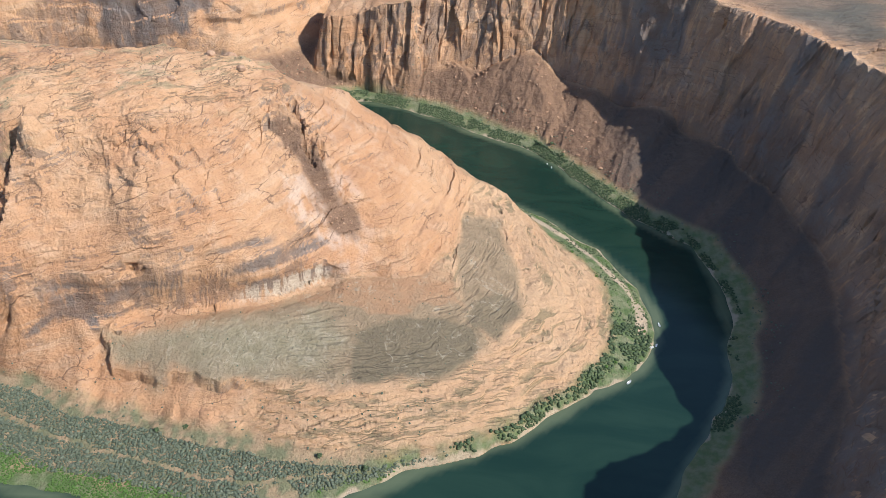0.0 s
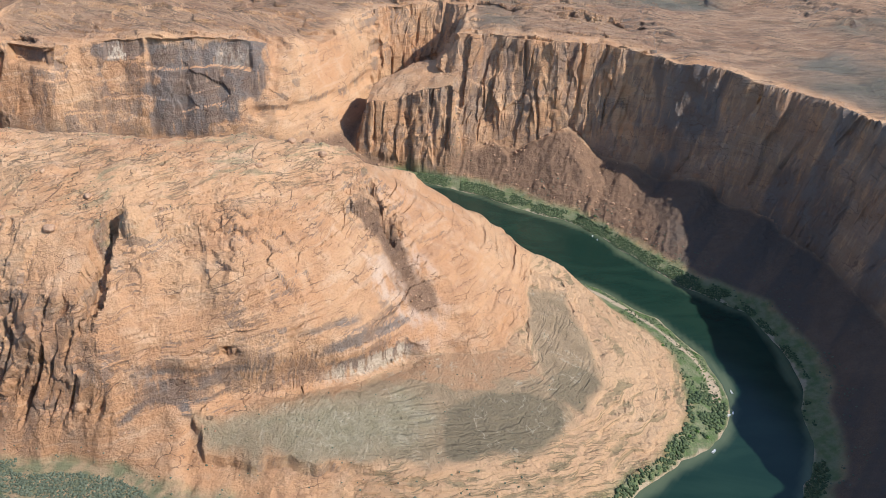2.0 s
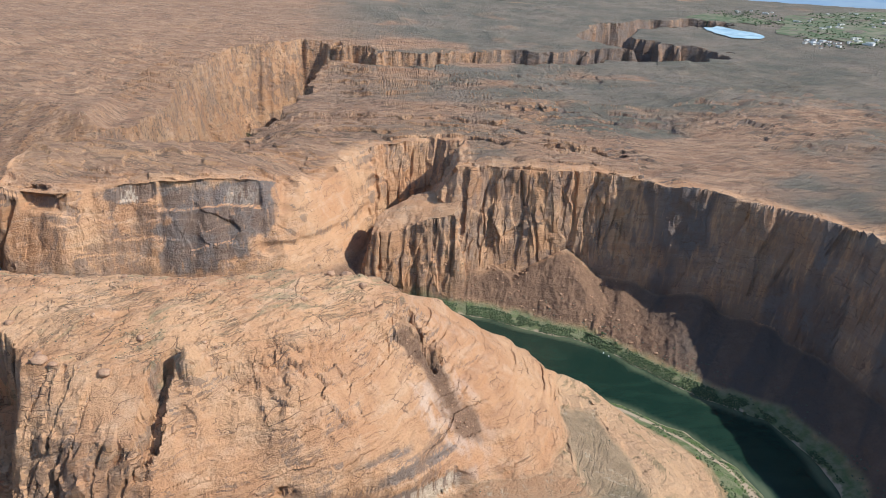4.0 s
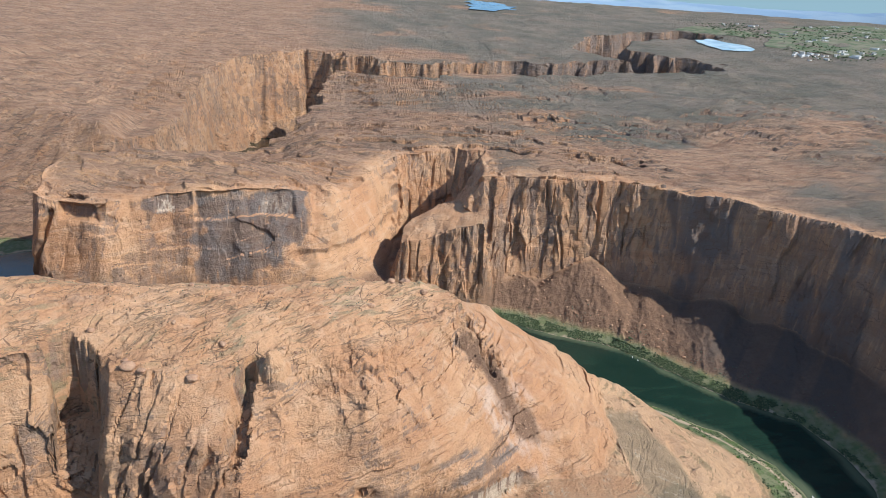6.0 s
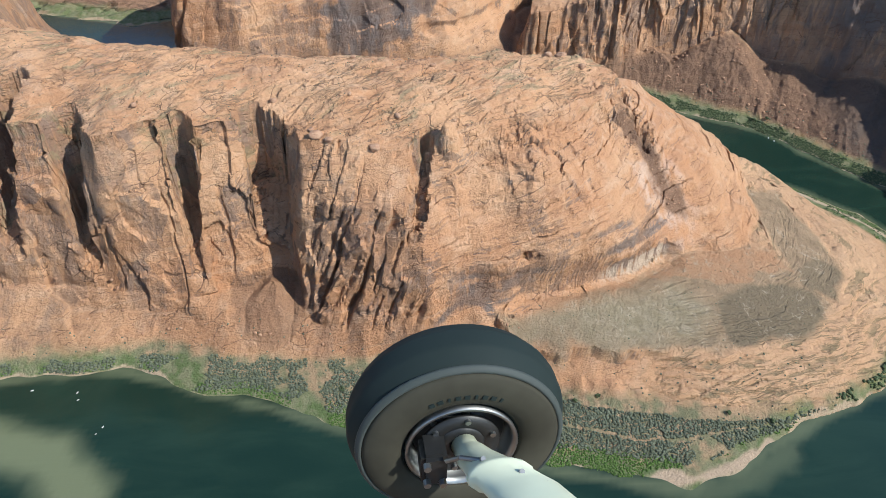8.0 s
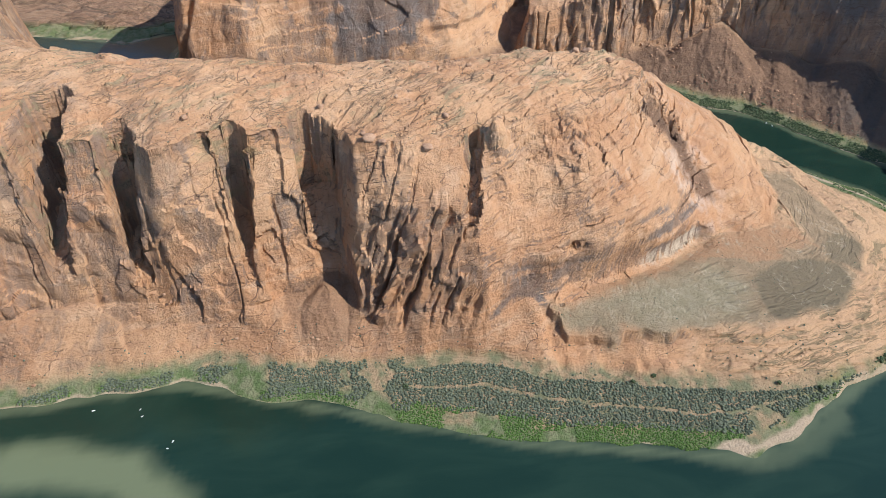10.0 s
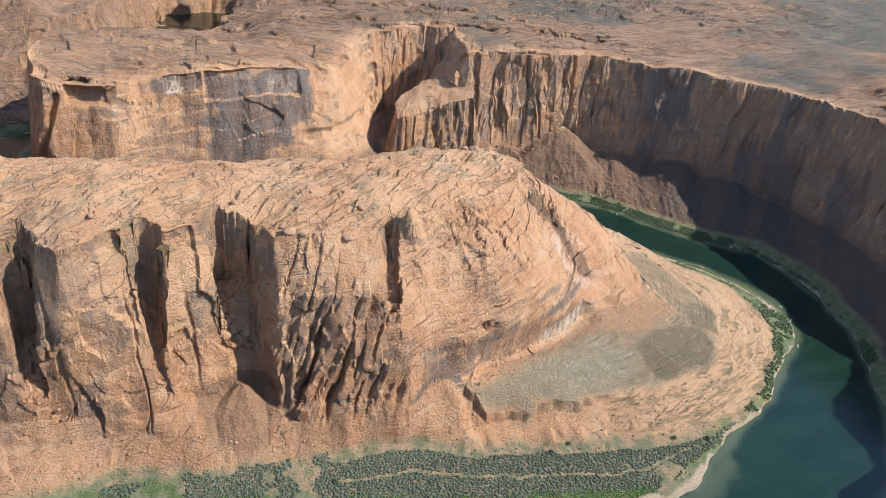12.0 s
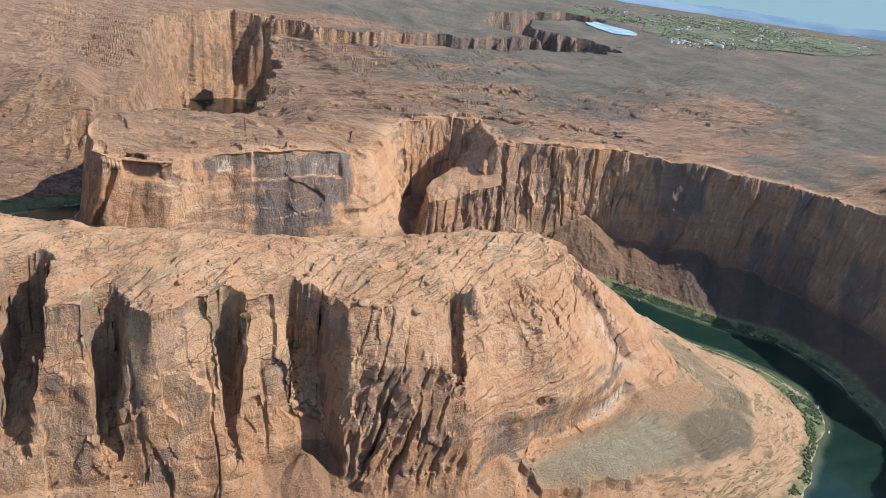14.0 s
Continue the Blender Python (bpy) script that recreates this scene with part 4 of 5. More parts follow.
# ---------------------------------------------------------------- ground, walls, butte
def sheet(name, xx, yy, zz, mat, keep=None, fields=(), crisp=True):
    """A grid as a mesh; keep picks quads, fields are point values."""
    nx, ny = xx.shape
    i, j = np.meshgrid(np.arange(nx - 1), np.arange(ny - 1), indexing="ij")
    a = i * ny + j
    quads = np.stack([a, a + ny, a + ny + 1, a + 1], -1)
    quads = quads[keep] if keep is not None else quads.reshape(-1, 4)
    used, quads = np.unique(quads, return_inverse=True)
    quads = quads.reshape(-1, 4)
    me = bpy.data.meshes.new(name)
    me.vertices.add(len(used))
    co = np.stack([xx, yy, zz], -1).reshape(-1, 3)[used]
    me.vertices.foreach_set("co", co.astype(np.float32).ravel())
    me.loops.add(quads.size)
    me.loops.foreach_set("vertex_index", quads.ravel().astype(np.int32))
    me.polygons.add(len(quads))
    me.polygons.foreach_set("loop_start", (np.arange(len(quads)) * 4).astype(np.int32))
    me.update(calc_edges=True)
    for key, value in fields:
        at = me.attributes.new(key, "FLOAT", "POINT")
        at.data.foreach_set("value", np.clip(value.ravel()[used], 0, 1 if key != "bed" else 900).astype(np.float32))
    me.materials.append(mat)
    if crisp:
        me.shade_smooth()
        me.set_sharp_from_angle(angle=radians(24))
    return new(name, me)


FIELDS = (("grey", GREY), ("brown", BROWN), ("red", RED), ("bank", BANK), ("mesa", MESA), ("pale", PALE), ("lush", LUSH), ("sand", SAND), ("talus", TALUS), ("plain", PLAIN), ("walldark", WALLDARK), ("roof", ROOF), ("apron", APRON),
          ("darksoil", DARK_SOIL), ("cream", CREAM), ("bed", np.where(APRON > 0.4, Z + 0.012 * X, BED) + 300))
quad = lambda f: f[:-1, :-1]
IN_BUTTE = quad((DB[0] < 1.0))
IN_WALL = quad((DO[0] < 1.0) & (DO[3] > -4) & (np.abs(Y - 650) < 800)) & ~IN_BUTTE
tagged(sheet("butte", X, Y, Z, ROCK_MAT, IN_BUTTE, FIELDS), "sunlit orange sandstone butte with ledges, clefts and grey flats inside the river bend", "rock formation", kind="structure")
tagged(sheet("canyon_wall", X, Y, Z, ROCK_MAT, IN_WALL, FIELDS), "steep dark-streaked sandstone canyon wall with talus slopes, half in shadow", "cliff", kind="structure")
tagged(sheet("ground", X, Y, Z, ROCK_MAT, ~(IN_BUTTE | IN_WALL), FIELDS), "wide high desert of orange rock ledges and sparse scrub", "desert ground", kind="structure")

wx, wy = np.meshgrid(np.linspace(-1500, 420, 385), np.linspace(110, 2080, 395), indexing="ij")
bed = np.minimum(np.abs(line_dist(wx, wy, B0 + B0[:1])), 60)
bed2 = np.minimum(np.abs(line_dist(wx, wy, O0 + O0[:1])), 60)
edge_w = np.minimum(bed, bed2) + 2.5 * fbm2(wx / 25, wy / 25, 3, 91)
SHALLOW = (1 - ramp(edge_w, 0, 9)) * 0.55
bar = 1 - ramp(line_dist(wx, wy, [(-700, 286), (-600, 284), (-550, 272), (-520, 240)]) + 5 * fbm2(wx / 25, wy / 25, 3, 92), 4, 30)
spit = 1 - ramp(line_dist(wx, wy, [(-120, 232), (-90, 226), (-50, 238), (-15, 258)]) + 3 * fbm2(wx / 15, wy / 15, 3, 93), 2, 16)
SHALLOW = np.maximum(SHALLOW, np.maximum(0.9 * bar, 0.4 * spit))
tagged(sheet("water", wx, wy, 0.35 + wx * 0, WATER_MAT, None, (("shallow", SHALLOW),), False), "dark green river water curving round the butte", "river", kind="structure")


# ---------------------------------------------------------------- plants
def foliage(name, dark, light, rough=0.8):
    k = Maker(name, rough, 0.2)
    isl = k.n.new("ShaderNodeNewGeometry").outputs["Random Per Island"]
    col = k.mix(isl, dark, light)
    col = k.mix(k.rng(k.noise(1.3, detail=4, off=2.0), 0.4, 0.65, 0, 0.5), col, tuple(0.5 * c for c in dark))
    k.bump(k.noise(1.6, detail=5, rough=0.7), 0.6, 0.8)
    return k.done(col)


SAGE = foliage("grey-green scrub", (0.090, 0.112, 0.074), (0.165, 0.185, 0.128))
WILLOW = foliage("willow leaves", (0.060, 0.125, 0.026), (0.125, 0.215, 0.055))
TAMARISK = foliage("tamarisk leaves", (0.055, 0.082, 0.038), (0.11, 0.145, 0.070))
BARK = Maker("bark", 0.9)
BARK = BARK.done(BARK.mix(BARK.rng(BARK.noise(6.0, 6.0, 1.2), 0.4, 0.6), (0.12, 0.085, 0.06), (0.22, 0.17, 0.12)))


def clump_forms(count, seed):
    """Small leafy clumps with ragged outlines."""
    rnd = np.random.RandomState(seed)
    forms = []
    for _ in range(count):
        bm = bmesh.new()
        bmesh.ops.create_icosphere(bm, subdivisions=1, radius=1.0)
        for v in bm.verts:
            v.co *= rnd.uniform(0.62, 1.25)
            v.co.z = max(v.co.z, -0.35) * 0.85
        bm.verts.index_update()
        forms.append((np.array([v.co[:] for v in bm.verts]), np.array([[v.index for v in f.verts] for f in bm.faces])))
        bm.free()
    return forms


FORMS = clump_forms(9, 5)


def plant_mesh(name, places, radius, mat, seed):
    """places: n x 3, radius: n; one mesh of ragged clumps."""
    rnd = np.random.RandomState(seed)
    cos, tris, base = [], [], 0
    pick = rnd.randint(0, len(FORMS), len(places))
    for f, (co, fa) in enumerate(FORMS):
        idx = np.where(pick == f)[0]
        if not len(idx):
            continue
        a = rnd.uniform(0, 6.283, len(idx))
        ca, sa = np.cos(a)[:, None], np.sin(a)[:, None]
        r = radius[idx][:, None]
        stretch = rnd.uniform(0.75, 1.3, (len(idx), 1))
        px = (co[None, :, 0] * ca - co[None, :, 1] * sa) * r * stretch + places[idx, 0][:, None]
        py = (co[None, :, 0] * sa + co[None, :, 1] * ca) * r / stretch + places[idx, 1][:, None]
        pz = co[None, :, 2] * r * rnd.uniform(0.7, 1.25, (len(idx), 1)) + places[idx, 2][:, None] + 0.25 * r
        cos.append(np.stack([px, py, pz], -1).reshape(-1, 3))
        tris.append((fa[None] + (np.arange(len(idx)) * len(co))[:, None, None]).reshape(-1, 3) + base)
        base += len(idx) * len(co)
    cos, tris = np.concatenate(cos), np.concatenate(tris)
    me = bpy.data.meshes.new(name)
    me.vertices.add(len(cos))
    me.vertices.foreach_set("co", cos.astype(np.float32).ravel())
    me.loops.add(tris.size)
    me.loops.foreach_set("vertex_index", tris.ravel().astype(np.int32))
    me.polygons.add(len(tris))
    me.polygons.foreach_set("loop_start", (np.arange(len(tris)) * 3).astype(np.int32))
    me.update(calc_edges=True)
    me.materials.append(mat)
    return new(name, me)


def scatter(x0, x1, y0, y1, gap, seed):
    rnd = np.random.RandomState(seed)
    xx, yy = np.meshgrid(np.arange(x0, x1, gap), np.arange(y0, y1, gap), indexing="ij")
    xx = xx.ravel() + rnd.uniform(-0.6, 0.6, xx.size) * gap
    yy = yy.ravel() + rnd.uniform(-0.6, 0.6, yy.size) * gap
    zz, db, do = land(xx, yy)
    return xx, yy, zz, db, do, rnd


# scrub and willows on the near shore of the butte
xx, yy, zz, db, do, rnd = scatter(-680, 40, 225, 380, 1.2, 11)
across = np.clip(-db[0] / np.maximum(-db[0] + db[1], 1), 0, 1)
thick = 0.5 + 0.5 * fbm2(xx / 26, yy / 26, 3, 12)
shore = (db[0] < -2.5) & (db[1] > -2)
band = np.where(xx > -345, (across > 0.30) & (across < 0.86 - 0.10 * ramp(xx, -120, -20)), np.where(xx > -455, across > 0.22, (across > 0.05) & (across < 0.7)))
dense = shore & band & (thick + 0.35 * ramp(xx, -440, -300) > 0.42)
gapline = np.abs(across - 0.58 + 0.03 * noise2(xx / 60, yy / 60, 13)) < 0.02
pick = dense & ~(gapline & (xx > -345)) & (rnd.rand(xx.size) < 0.92)
tagged(plant_mesh("scrub", np.stack([xx, yy, zz], -1)[pick], 0.5 + 1.05 * rnd.rand(pick.sum()) ** 2, SAGE, 14), "dense grey-green scrub covering the flat river bank", "shrubs", kind="stuff")
wet = shore & (across < 0.36) & (thick > 0.30) & ((xx > -350) | (rnd.rand(xx.size) < 0.55)) & ((xx < -45) | (thick > 0.55))
on_sand = line_dist(xx, yy, [(-120, 237), (-96, 236), (-60, 246), (-24, 266)]) < 9
pick = wet & ~on_sand & (rnd.rand(xx.size) < 0.9)
tagged(plant_mesh("willows", np.stack([xx, yy, zz], -1)[pick], rnd.uniform(0.45, 1.0, pick.sum()), WILLOW, 15), "bright green willows and grass at the water's edge", "shrubs", kind="stuff")
loose = (db[0] < -3) & (db[2] > 0) & (across > 0.55) & (rnd.rand(xx.size) < 0.012)
tagged(plant_mesh("dry_bushes", np.stack([xx, yy, zz], -1)[loose], rnd.uniform(0.5, 1.1, loose.sum()), SAGE, 16), "small dry bushes dotted over the sandy slope", "shrubs", kind="stuff")

# far shore under the canyon wall
xx, yy, zz, db, do, rnd = scatter(-230, 345, 330, 880, 1.6, 21)
up = np.clip(-do[0] / np.maximum(-do[0] + do[1], 1), 0, 1)
thick = 0.5 + 0.5 * fbm2(xx / 18, yy / 18, 3, 22)
pick = (do[0] < -1.5) & (do[1] > -3) & (up < 0.95 - 0.5 * ramp(xx, 262, 285) * ramp(-yy, -600, -570)) & (thick > 0.22 + 0.4 * ramp(xx, 262, 285) * ramp(-yy, -600, -570)) & (rnd.rand(xx.size) < 0.95)
tagged(plant_mesh("bank_bushes", np.stack([xx, yy, zz], -1)[pick], rnd.uniform(0.7, 1.5, pick.sum()), TAMARISK, 23), "thick green bushes lining the river under the canyon wall", "shrubs", kind="stuff")
loose = (do[1] < 0) & (do[1] > -30) & (rnd.rand(xx.size) < 0.05)
tagged(plant_mesh("slope_bushes", np.stack([xx, yy, zz], -1)[loose], rnd.uniform(0.5, 1.2, loose.sum()), SAGE, 24), "sparse dry bushes on the lower talus", "shrubs", kind="stuff")

# inner shore round the nose
xx, yy, zz, db, do, rnd = scatter(40, 245, 300, 670, 2.0, 31)
across = np.clip(-db[0] / np.maximum(-db[0] + db[1], 1), 0, 1)
thick = 0.5 + 0.5 * fbm2(xx / 14, yy / 14, 3, 32)
nose = ramp(yy, 470, 430)
inner = (db[0] < -2) & (db[1] > -4)
pick = inner & (thick > 0.55 - 0.2 * (yy < 430)) & (across > 0.12) & (rnd.rand(xx.size) < np.where(yy < 440, 0.85, 0.5))
tagged(plant_mesh("bend_bushes", np.stack([xx, yy, zz], -1)[pick], np.where(yy[pick] < 440, 1.35, 0.8) * rnd.uniform(0.7, 1.5, pick.sum()), TAMARISK, 33), "green bushes and reeds on the inner river bank", "shrubs", kind="stuff")
pick = inner & (across > 0.1) & (across < 0.5) & (thick < 0.62) & (rnd.rand(xx.size) < 0.45) & (yy > 440)
tagged(plant_mesh("bank_grass", np.stack([xx, yy, zz], -1)[pick], rnd.uniform(0.5, 1.0, pick.sum()), WILLOW, 34), "bright green grass along the inner bank", "grass", kind="stuff")

# scrub on the flats and on top of the butte
xx, yy, zz, db, do, rnd = scatter(-660, 130, 320, 620, 3.6, 41)
flat = (np.minimum(signed(xx, yy, FLATS), signed(xx, yy, FLAT_UPPER)) < 2) & (db[3] > 2)
top = db[6] < -2
clump = noise2(xx / 30, yy / 30, 42)
pick = (flat & (rnd.rand(xx.size) < 0.05)) | (top & (clump > 0.05) & (rnd.rand(xx.size) < 0.22))
tagged(plant_mesh("desert_shrubs", np.stack([xx, yy, zz], -1)[pick], rnd.uniform(0.3, 0.7, pick.sum()), SAGE, 43), "tiny desert shrubs scattered over rock and soil", "shrubs", kind="stuff")


# ---------------------------------------------------------------- things
def part(name, bm, mat, parent, label=""):
    me = bpy.data.meshes.new(name)
    bm.to_mesh(me)
    bm.free()
    me.materials.append(mat)
    ob = new(name, me)
    ob.parent = parent
    if label:
        tagged(ob, label)
    return ob


def empty(name, m):
    ob = new(name)
    ob.empty_display_size = 0.5
    ob.matrix_basis = m
    return ob


def plain_mat(name, colour, rough=0.6, metal=0.0, spread=0.15):
    k = Maker(name, rough, 0.3)
    k.b.inputs["Metallic"].default_value = metal
    dark = tuple(c * (1 - spread) for c in colour)
    return k.done(k.mix(k.rng(k.noise(2.0, detail=5, rough=0.65), 0.35, 0.65), dark, colour))


def tube(bm, a, b, ra, rb, n=8):
    a, b = Vector(a), Vector(b)
    turn = (b - a).to_track_quat("Z", "Y")
    rings = []
    for p, r in ((a, ra), (b, rb)):
        rings.append([bm.verts.new(p + turn @ Vector((r * math.cos(6.2832 * k / n), r * math.sin(6.2832 * k / n), 0))) for k in range(n)])
    for k in range(n):
        bm.faces.new((rings[0][k], rings[0][(k + 1) % n], rings[1][(k + 1) % n], rings[1][k]))
    bm.faces.new(rings[0][::-1])
    bm.faces.new(rings[1])


def box(bm, x0, x1, y0, y1, z0, z1):
    v = [bm.verts.new((x, y, z)) for z in (z0, z1) for x, y in ((x0, y0), (x1, y0), (x1, y1), (x0, y1))]
    for f in ((3, 2, 1, 0), (4, 5, 6, 7), (0, 1, 5, 4), (1, 2, 6, 5), (2, 3, 7, 6), (3, 0, 4, 7)):
        bm.faces.new([v[i] for i in f])


def ground_z(x, y):
    return float(land(np.array([float(x)]), np.array([float(y)]))[0][0])


def blob(bm, rnd, centre, r):
    made = bmesh.ops.create_icosphere(bm, subdivisions=2, radius=r)["verts"]
    for v in made:
        v.co = Vector(centre) + Vector((v.co.x, v.co.y, v.co.z * 0.8)) * rnd.uniform(0.68, 1.22)


def tree(x, y, size, leaves, label, seed):
    rnd = random.Random(seed)
    root = empty("tree", pose(x, y, ground_z(x, y) - 0.1, rz=rnd.uniform(0, 360)))
    bm = bmesh.new()
    tube(bm, (0, 0, 0), (0.1 * size, 0, 0.5 * size), 0.10 * size, 0.07 * size)
    tips = []
    for k in range(6):
        a = 6.283 * k / 6 + rnd.uniform(-0.4, 0.4)
        tip = (0.55 * size * math.cos(a), 0.55 * size * math.sin(a), size * rnd.uniform(0.75, 1.1))
        tube(bm, (0.08 * size, 0, 0.42 * size), tip, 0.05 * size, 0.02 * size, 6)
        tips.append(tip)
    part("trunk", bm, BARK, root)
    bm = bmesh.new()
    for tip in tips + [(0, 0, 1.2 * size), (0.2 * size, -0.1 * size, 0.9 * size)]:
        for _ in range(3):
            c = [tip[i] + rnd.uniform(-0.22, 0.22) * size for i in range(3)]
            blob(bm, rnd, c, size * rnd.uniform(0.2, 0.36))
    part("crown", bm, leaves, root)
    return tagged(root, label, "tree", "lone trees on the river banks")


TREES = [(-346, 322), (-166, 304), (-147, 308), (-50, 288), (-18, 281), (216, 434), (181, 393), (189, 389), (183, 498), (165, 533), (172, 387),
         (173, 746), (159, 751), (-62, 846), (183, 725), (289, 573), (279, 580)]
for k, (x, y) in enumerate(TREES):
    far_one = k > 10
    tree(x, y, 2.9 if far_one else (2.3 if k < 5 else 1.8), TAMARISK if far_one or k < 5 else WILLOW,
         "dense green tamarisk tree on the bank below the wall" if far_one else "small round dark green tree standing on the river bank", 100 + k)

HULL = plain_mat("white boat paint", (0.78, 0.78, 0.75), 0.4)
DARK = plain_mat("dark rubber", (0.03, 0.032, 0.035), 0.5)
WOODS = plain_mat("grey bench", (0.32, 0.31, 0.28), 0.7)


def boat(x, y, turn, length):
    root = empty("boat", pose(x, y, 0.30, rz=turn))
    bm = bmesh.new()
    stations = ((-0.5, 0.17, 0.0), (-0.2, 0.20, 0.0), (0.15, 0.19, 0.0), (0.38, 0.11, 0.05), (0.5, 0.01, 0.12))
    rows = []
    for sx, half, rise in stations:
        rows.append([bm.verts.new((sx * length, w * half * length, z * length)) for w, z in
                     ((-1, 0.16 + rise), (-0.9, 0.05 + rise), (-0.45, 0.0 + rise * 0.6), (0.45, 0.0 + rise * 0.6), (0.9, 0.05 + rise), (1, 0.16 + rise),
                      (0.86, 0.15 + rise), (0.6, 0.05 + rise), (-0.6, 0.05 + rise), (-0.86, 0.15 + rise))])
    for a, b in zip(rows[:-1], rows[1:]):
        for k in range(10):
            bm.faces.new((a[k], a[(k + 1) % 10], b[(k + 1) % 10], b[k]))
    bm.faces.new(rows[0][::-1])
    bm.faces.new(rows[-1])
    part("hull", bm, HULL, root)
    for sx in (-0.2, 0.12):
        bm = bmesh.new()
        box(bm, (sx - 0.04) * length, (sx + 0.04) * length, -0.15 * length, 0.15 * length, 0.10 * length, 0.125 * length)
        part("bench", bm, WOODS, root)
    bm = bmesh.new()
    box(bm, -0.56 * length, -0.49 * length, -0.04 * length, 0.04 * length, 0.05 * length, 0.24 * length)
    bmesh.ops.bevel(bm, geom=bm.edges[:], offset=0.01 * length, segments=2, affect="EDGES")
    part("motor", bm, DARK, root)
    return root


for x, y, a, n, where in ((190, 376, 40, 5.0, "lying off the inner bank"), (233, 446, 95, 4.2, "drawn up on the sandy inner bank"), (219, 417, 20, 4.4, "drawn up on the sandy inner bank"),
                          (224, 420, 60, 3.6, "drawn up on the sandy inner bank"), (-586, 331, 10, 2.6, "drifting on dark water"), (-551, 328, 60, 2.0, "drifting on dark water"),
                          (-548, 321, 30, 2.0, "drifting on dark water"), (-521, 295, 75, 2.2, "drifting on dark water"), (-524, 289, 10, 1.8, "drifting on dark water"),
                          (165, 715, 60, 3.4, "below the far bank"), (169, 707, 80, 3.4, "below the far bank")):
    tagged(boat(x, y, a, n), "small white open boat " + where, "boat", "boats on the river")

# boulders
STONE = Maker("fallen sandstone", 0.92, 0.15)
isl = STONE.n.new("ShaderNodeNewGeometry").outputs["Random Per Island"]
STONE.bump(STONE.noise(0.8, detail=6, rough=0.7), 0.5, 0.8)
STONE = STONE.done(STONE.mix(STONE.rng(STONE.noise(0.3, detail=5), 0.4, 0.6), STONE.mix(isl, (0.28, 0.155, 0.095), (0.46, 0.30, 0.19)), (0.34, 0.20, 0.125)))
BLOCKS = []
for q in range(7):
    rq = np.random.RandomState(60 + q)
    bm = bmesh.new()
    bmesh.ops.create_cube(bm, size=1.5)
    bmesh.ops.bevel(bm, geom=bm.edges[:], offset=0.28, segments=1, affect="EDGES")
    for v in bm.verts:
        v.co = Vector((v.co.x * rq.uniform(0.7, 1.3), v.co.y * rq.uniform(0.7, 1.3), v.co.z * rq.uniform(0.6, 1.0)))
    bmesh.ops.triangulate(bm, faces=bm.faces[:])
    bm.verts.index_update()
    BLOCKS.append((np.array([v.co[:] for v in bm.verts]), np.array([[v.index for v in f.verts] for f in bm.faces])))
    bm.free()
LEAFY, FORMS = FORMS, BLOCKS
xx, yy, zz, db, do, rnd = scatter(-200, 400, 560, 900, 5.0, 51)
pick = (do[1] < -4) & (do[2] > -6) & (do[0] < 0) & (db[0] > 0) & (rnd.rand(xx.size) < 0.55) & (xx < 235)
size = 0.45 + 2.1 * rnd.rand(pick.sum()) ** 4
plant_mesh("boulders", np.stack([xx, yy, zz], -1)[pick] - [0, 0, 0.4], size, STONE, 52)
tagged(bpy.data.objects["boulders"], "fallen sandstone boulders strewn over the talus", "rocks", kind="stuff")
xx, yy, zz, db, do, rnd = scatter(-680, -200, 345, 412, 4.0, 53)
pick = (db[1] < 0) & (db[3] > -3) & (rnd.rand(xx.size) < 0.4)
plant_mesh("fallen_rocks", np.stack([xx, yy, zz], -1)[pick] - [0, 0, 0.3], 0.35 + 1.3 * rnd.rand(pick.sum()) ** 4, STONE, 54)
tagged(bpy.data.objects["fallen_rocks"], "small fallen rocks on the slope below the near wall", "rocks", kind="stuff")
xx, yy, zz, db, do, rnd = scatter(-105, 10, 425, 515, 2.6, 55)
spill = (line_dist(xx, yy, [(-92, 502), (-62, 478), (-50, 474)]) < 16) | (line_dist(xx, yy, [(-72, 428), (-40, 434)]) < 7)
pick = spill & (rnd.rand(xx.size) < 0.5)
plant_mesh("rubble", np.stack([xx, yy, zz], -1)[pick] - [0, 0, 0.2], 0.3 + 1.0 * rnd.rand(pick.sum()) ** 3, STONE, 56)
tagged(bpy.data.objects["rubble"], "brown rubble spilled in a gully of the butte", "rocks", kind="stuff")
xx, yy, zz, db, do, rnd = scatter(-660, -110, 425, 590, 9.0, 57)
pick = (db[6] < 0) & (rnd.rand(xx.size) < 0.08)
plant_mesh("slabs", np.stack([xx, yy, zz], -1)[pick] - [0, 0, 0.5], 0.8 + 2.2 * rnd.rand(pick.sum()) ** 3, STONE, 58)
tagged(bpy.data.objects["slabs"], "loose rounded sandstone blocks on top of the butte", "rocks", kind="stuff")
FORMS = LEAFY


def boulder(x, y, size, seed):
    rnd = random.Random(seed)
    bm = bmesh.new()
    bmesh.ops.create_icosphere(bm, subdivisions=3, radius=1.0)
    off = Vector((seed * 3.7, seed * 1.3, 0))
    for v in bm.verts:
        n = noise.noise(v.co * 1.1 + off) * 0.35 + noise.noise(v.co * 3.0 + off) * 0.10
        v.co = Vector((v.co.x * 1.2, v.co.y, v.co.z * 0.8)) * size * (1 + n)
    me = bpy.data.meshes.new("boulder")
    bm.to_mesh(me)
    bm.free()
    me.materials.append(STONE)
    ob = new("boulder", me)
    ob.matrix_basis = pose(x, y, ground_z(x, y) + 0.45 * size, rz=rnd.uniform(0, 360))
    return tagged(ob, "large weathered sandstone boulder resting on the butte's top", "boulder", "boulders on the butte")


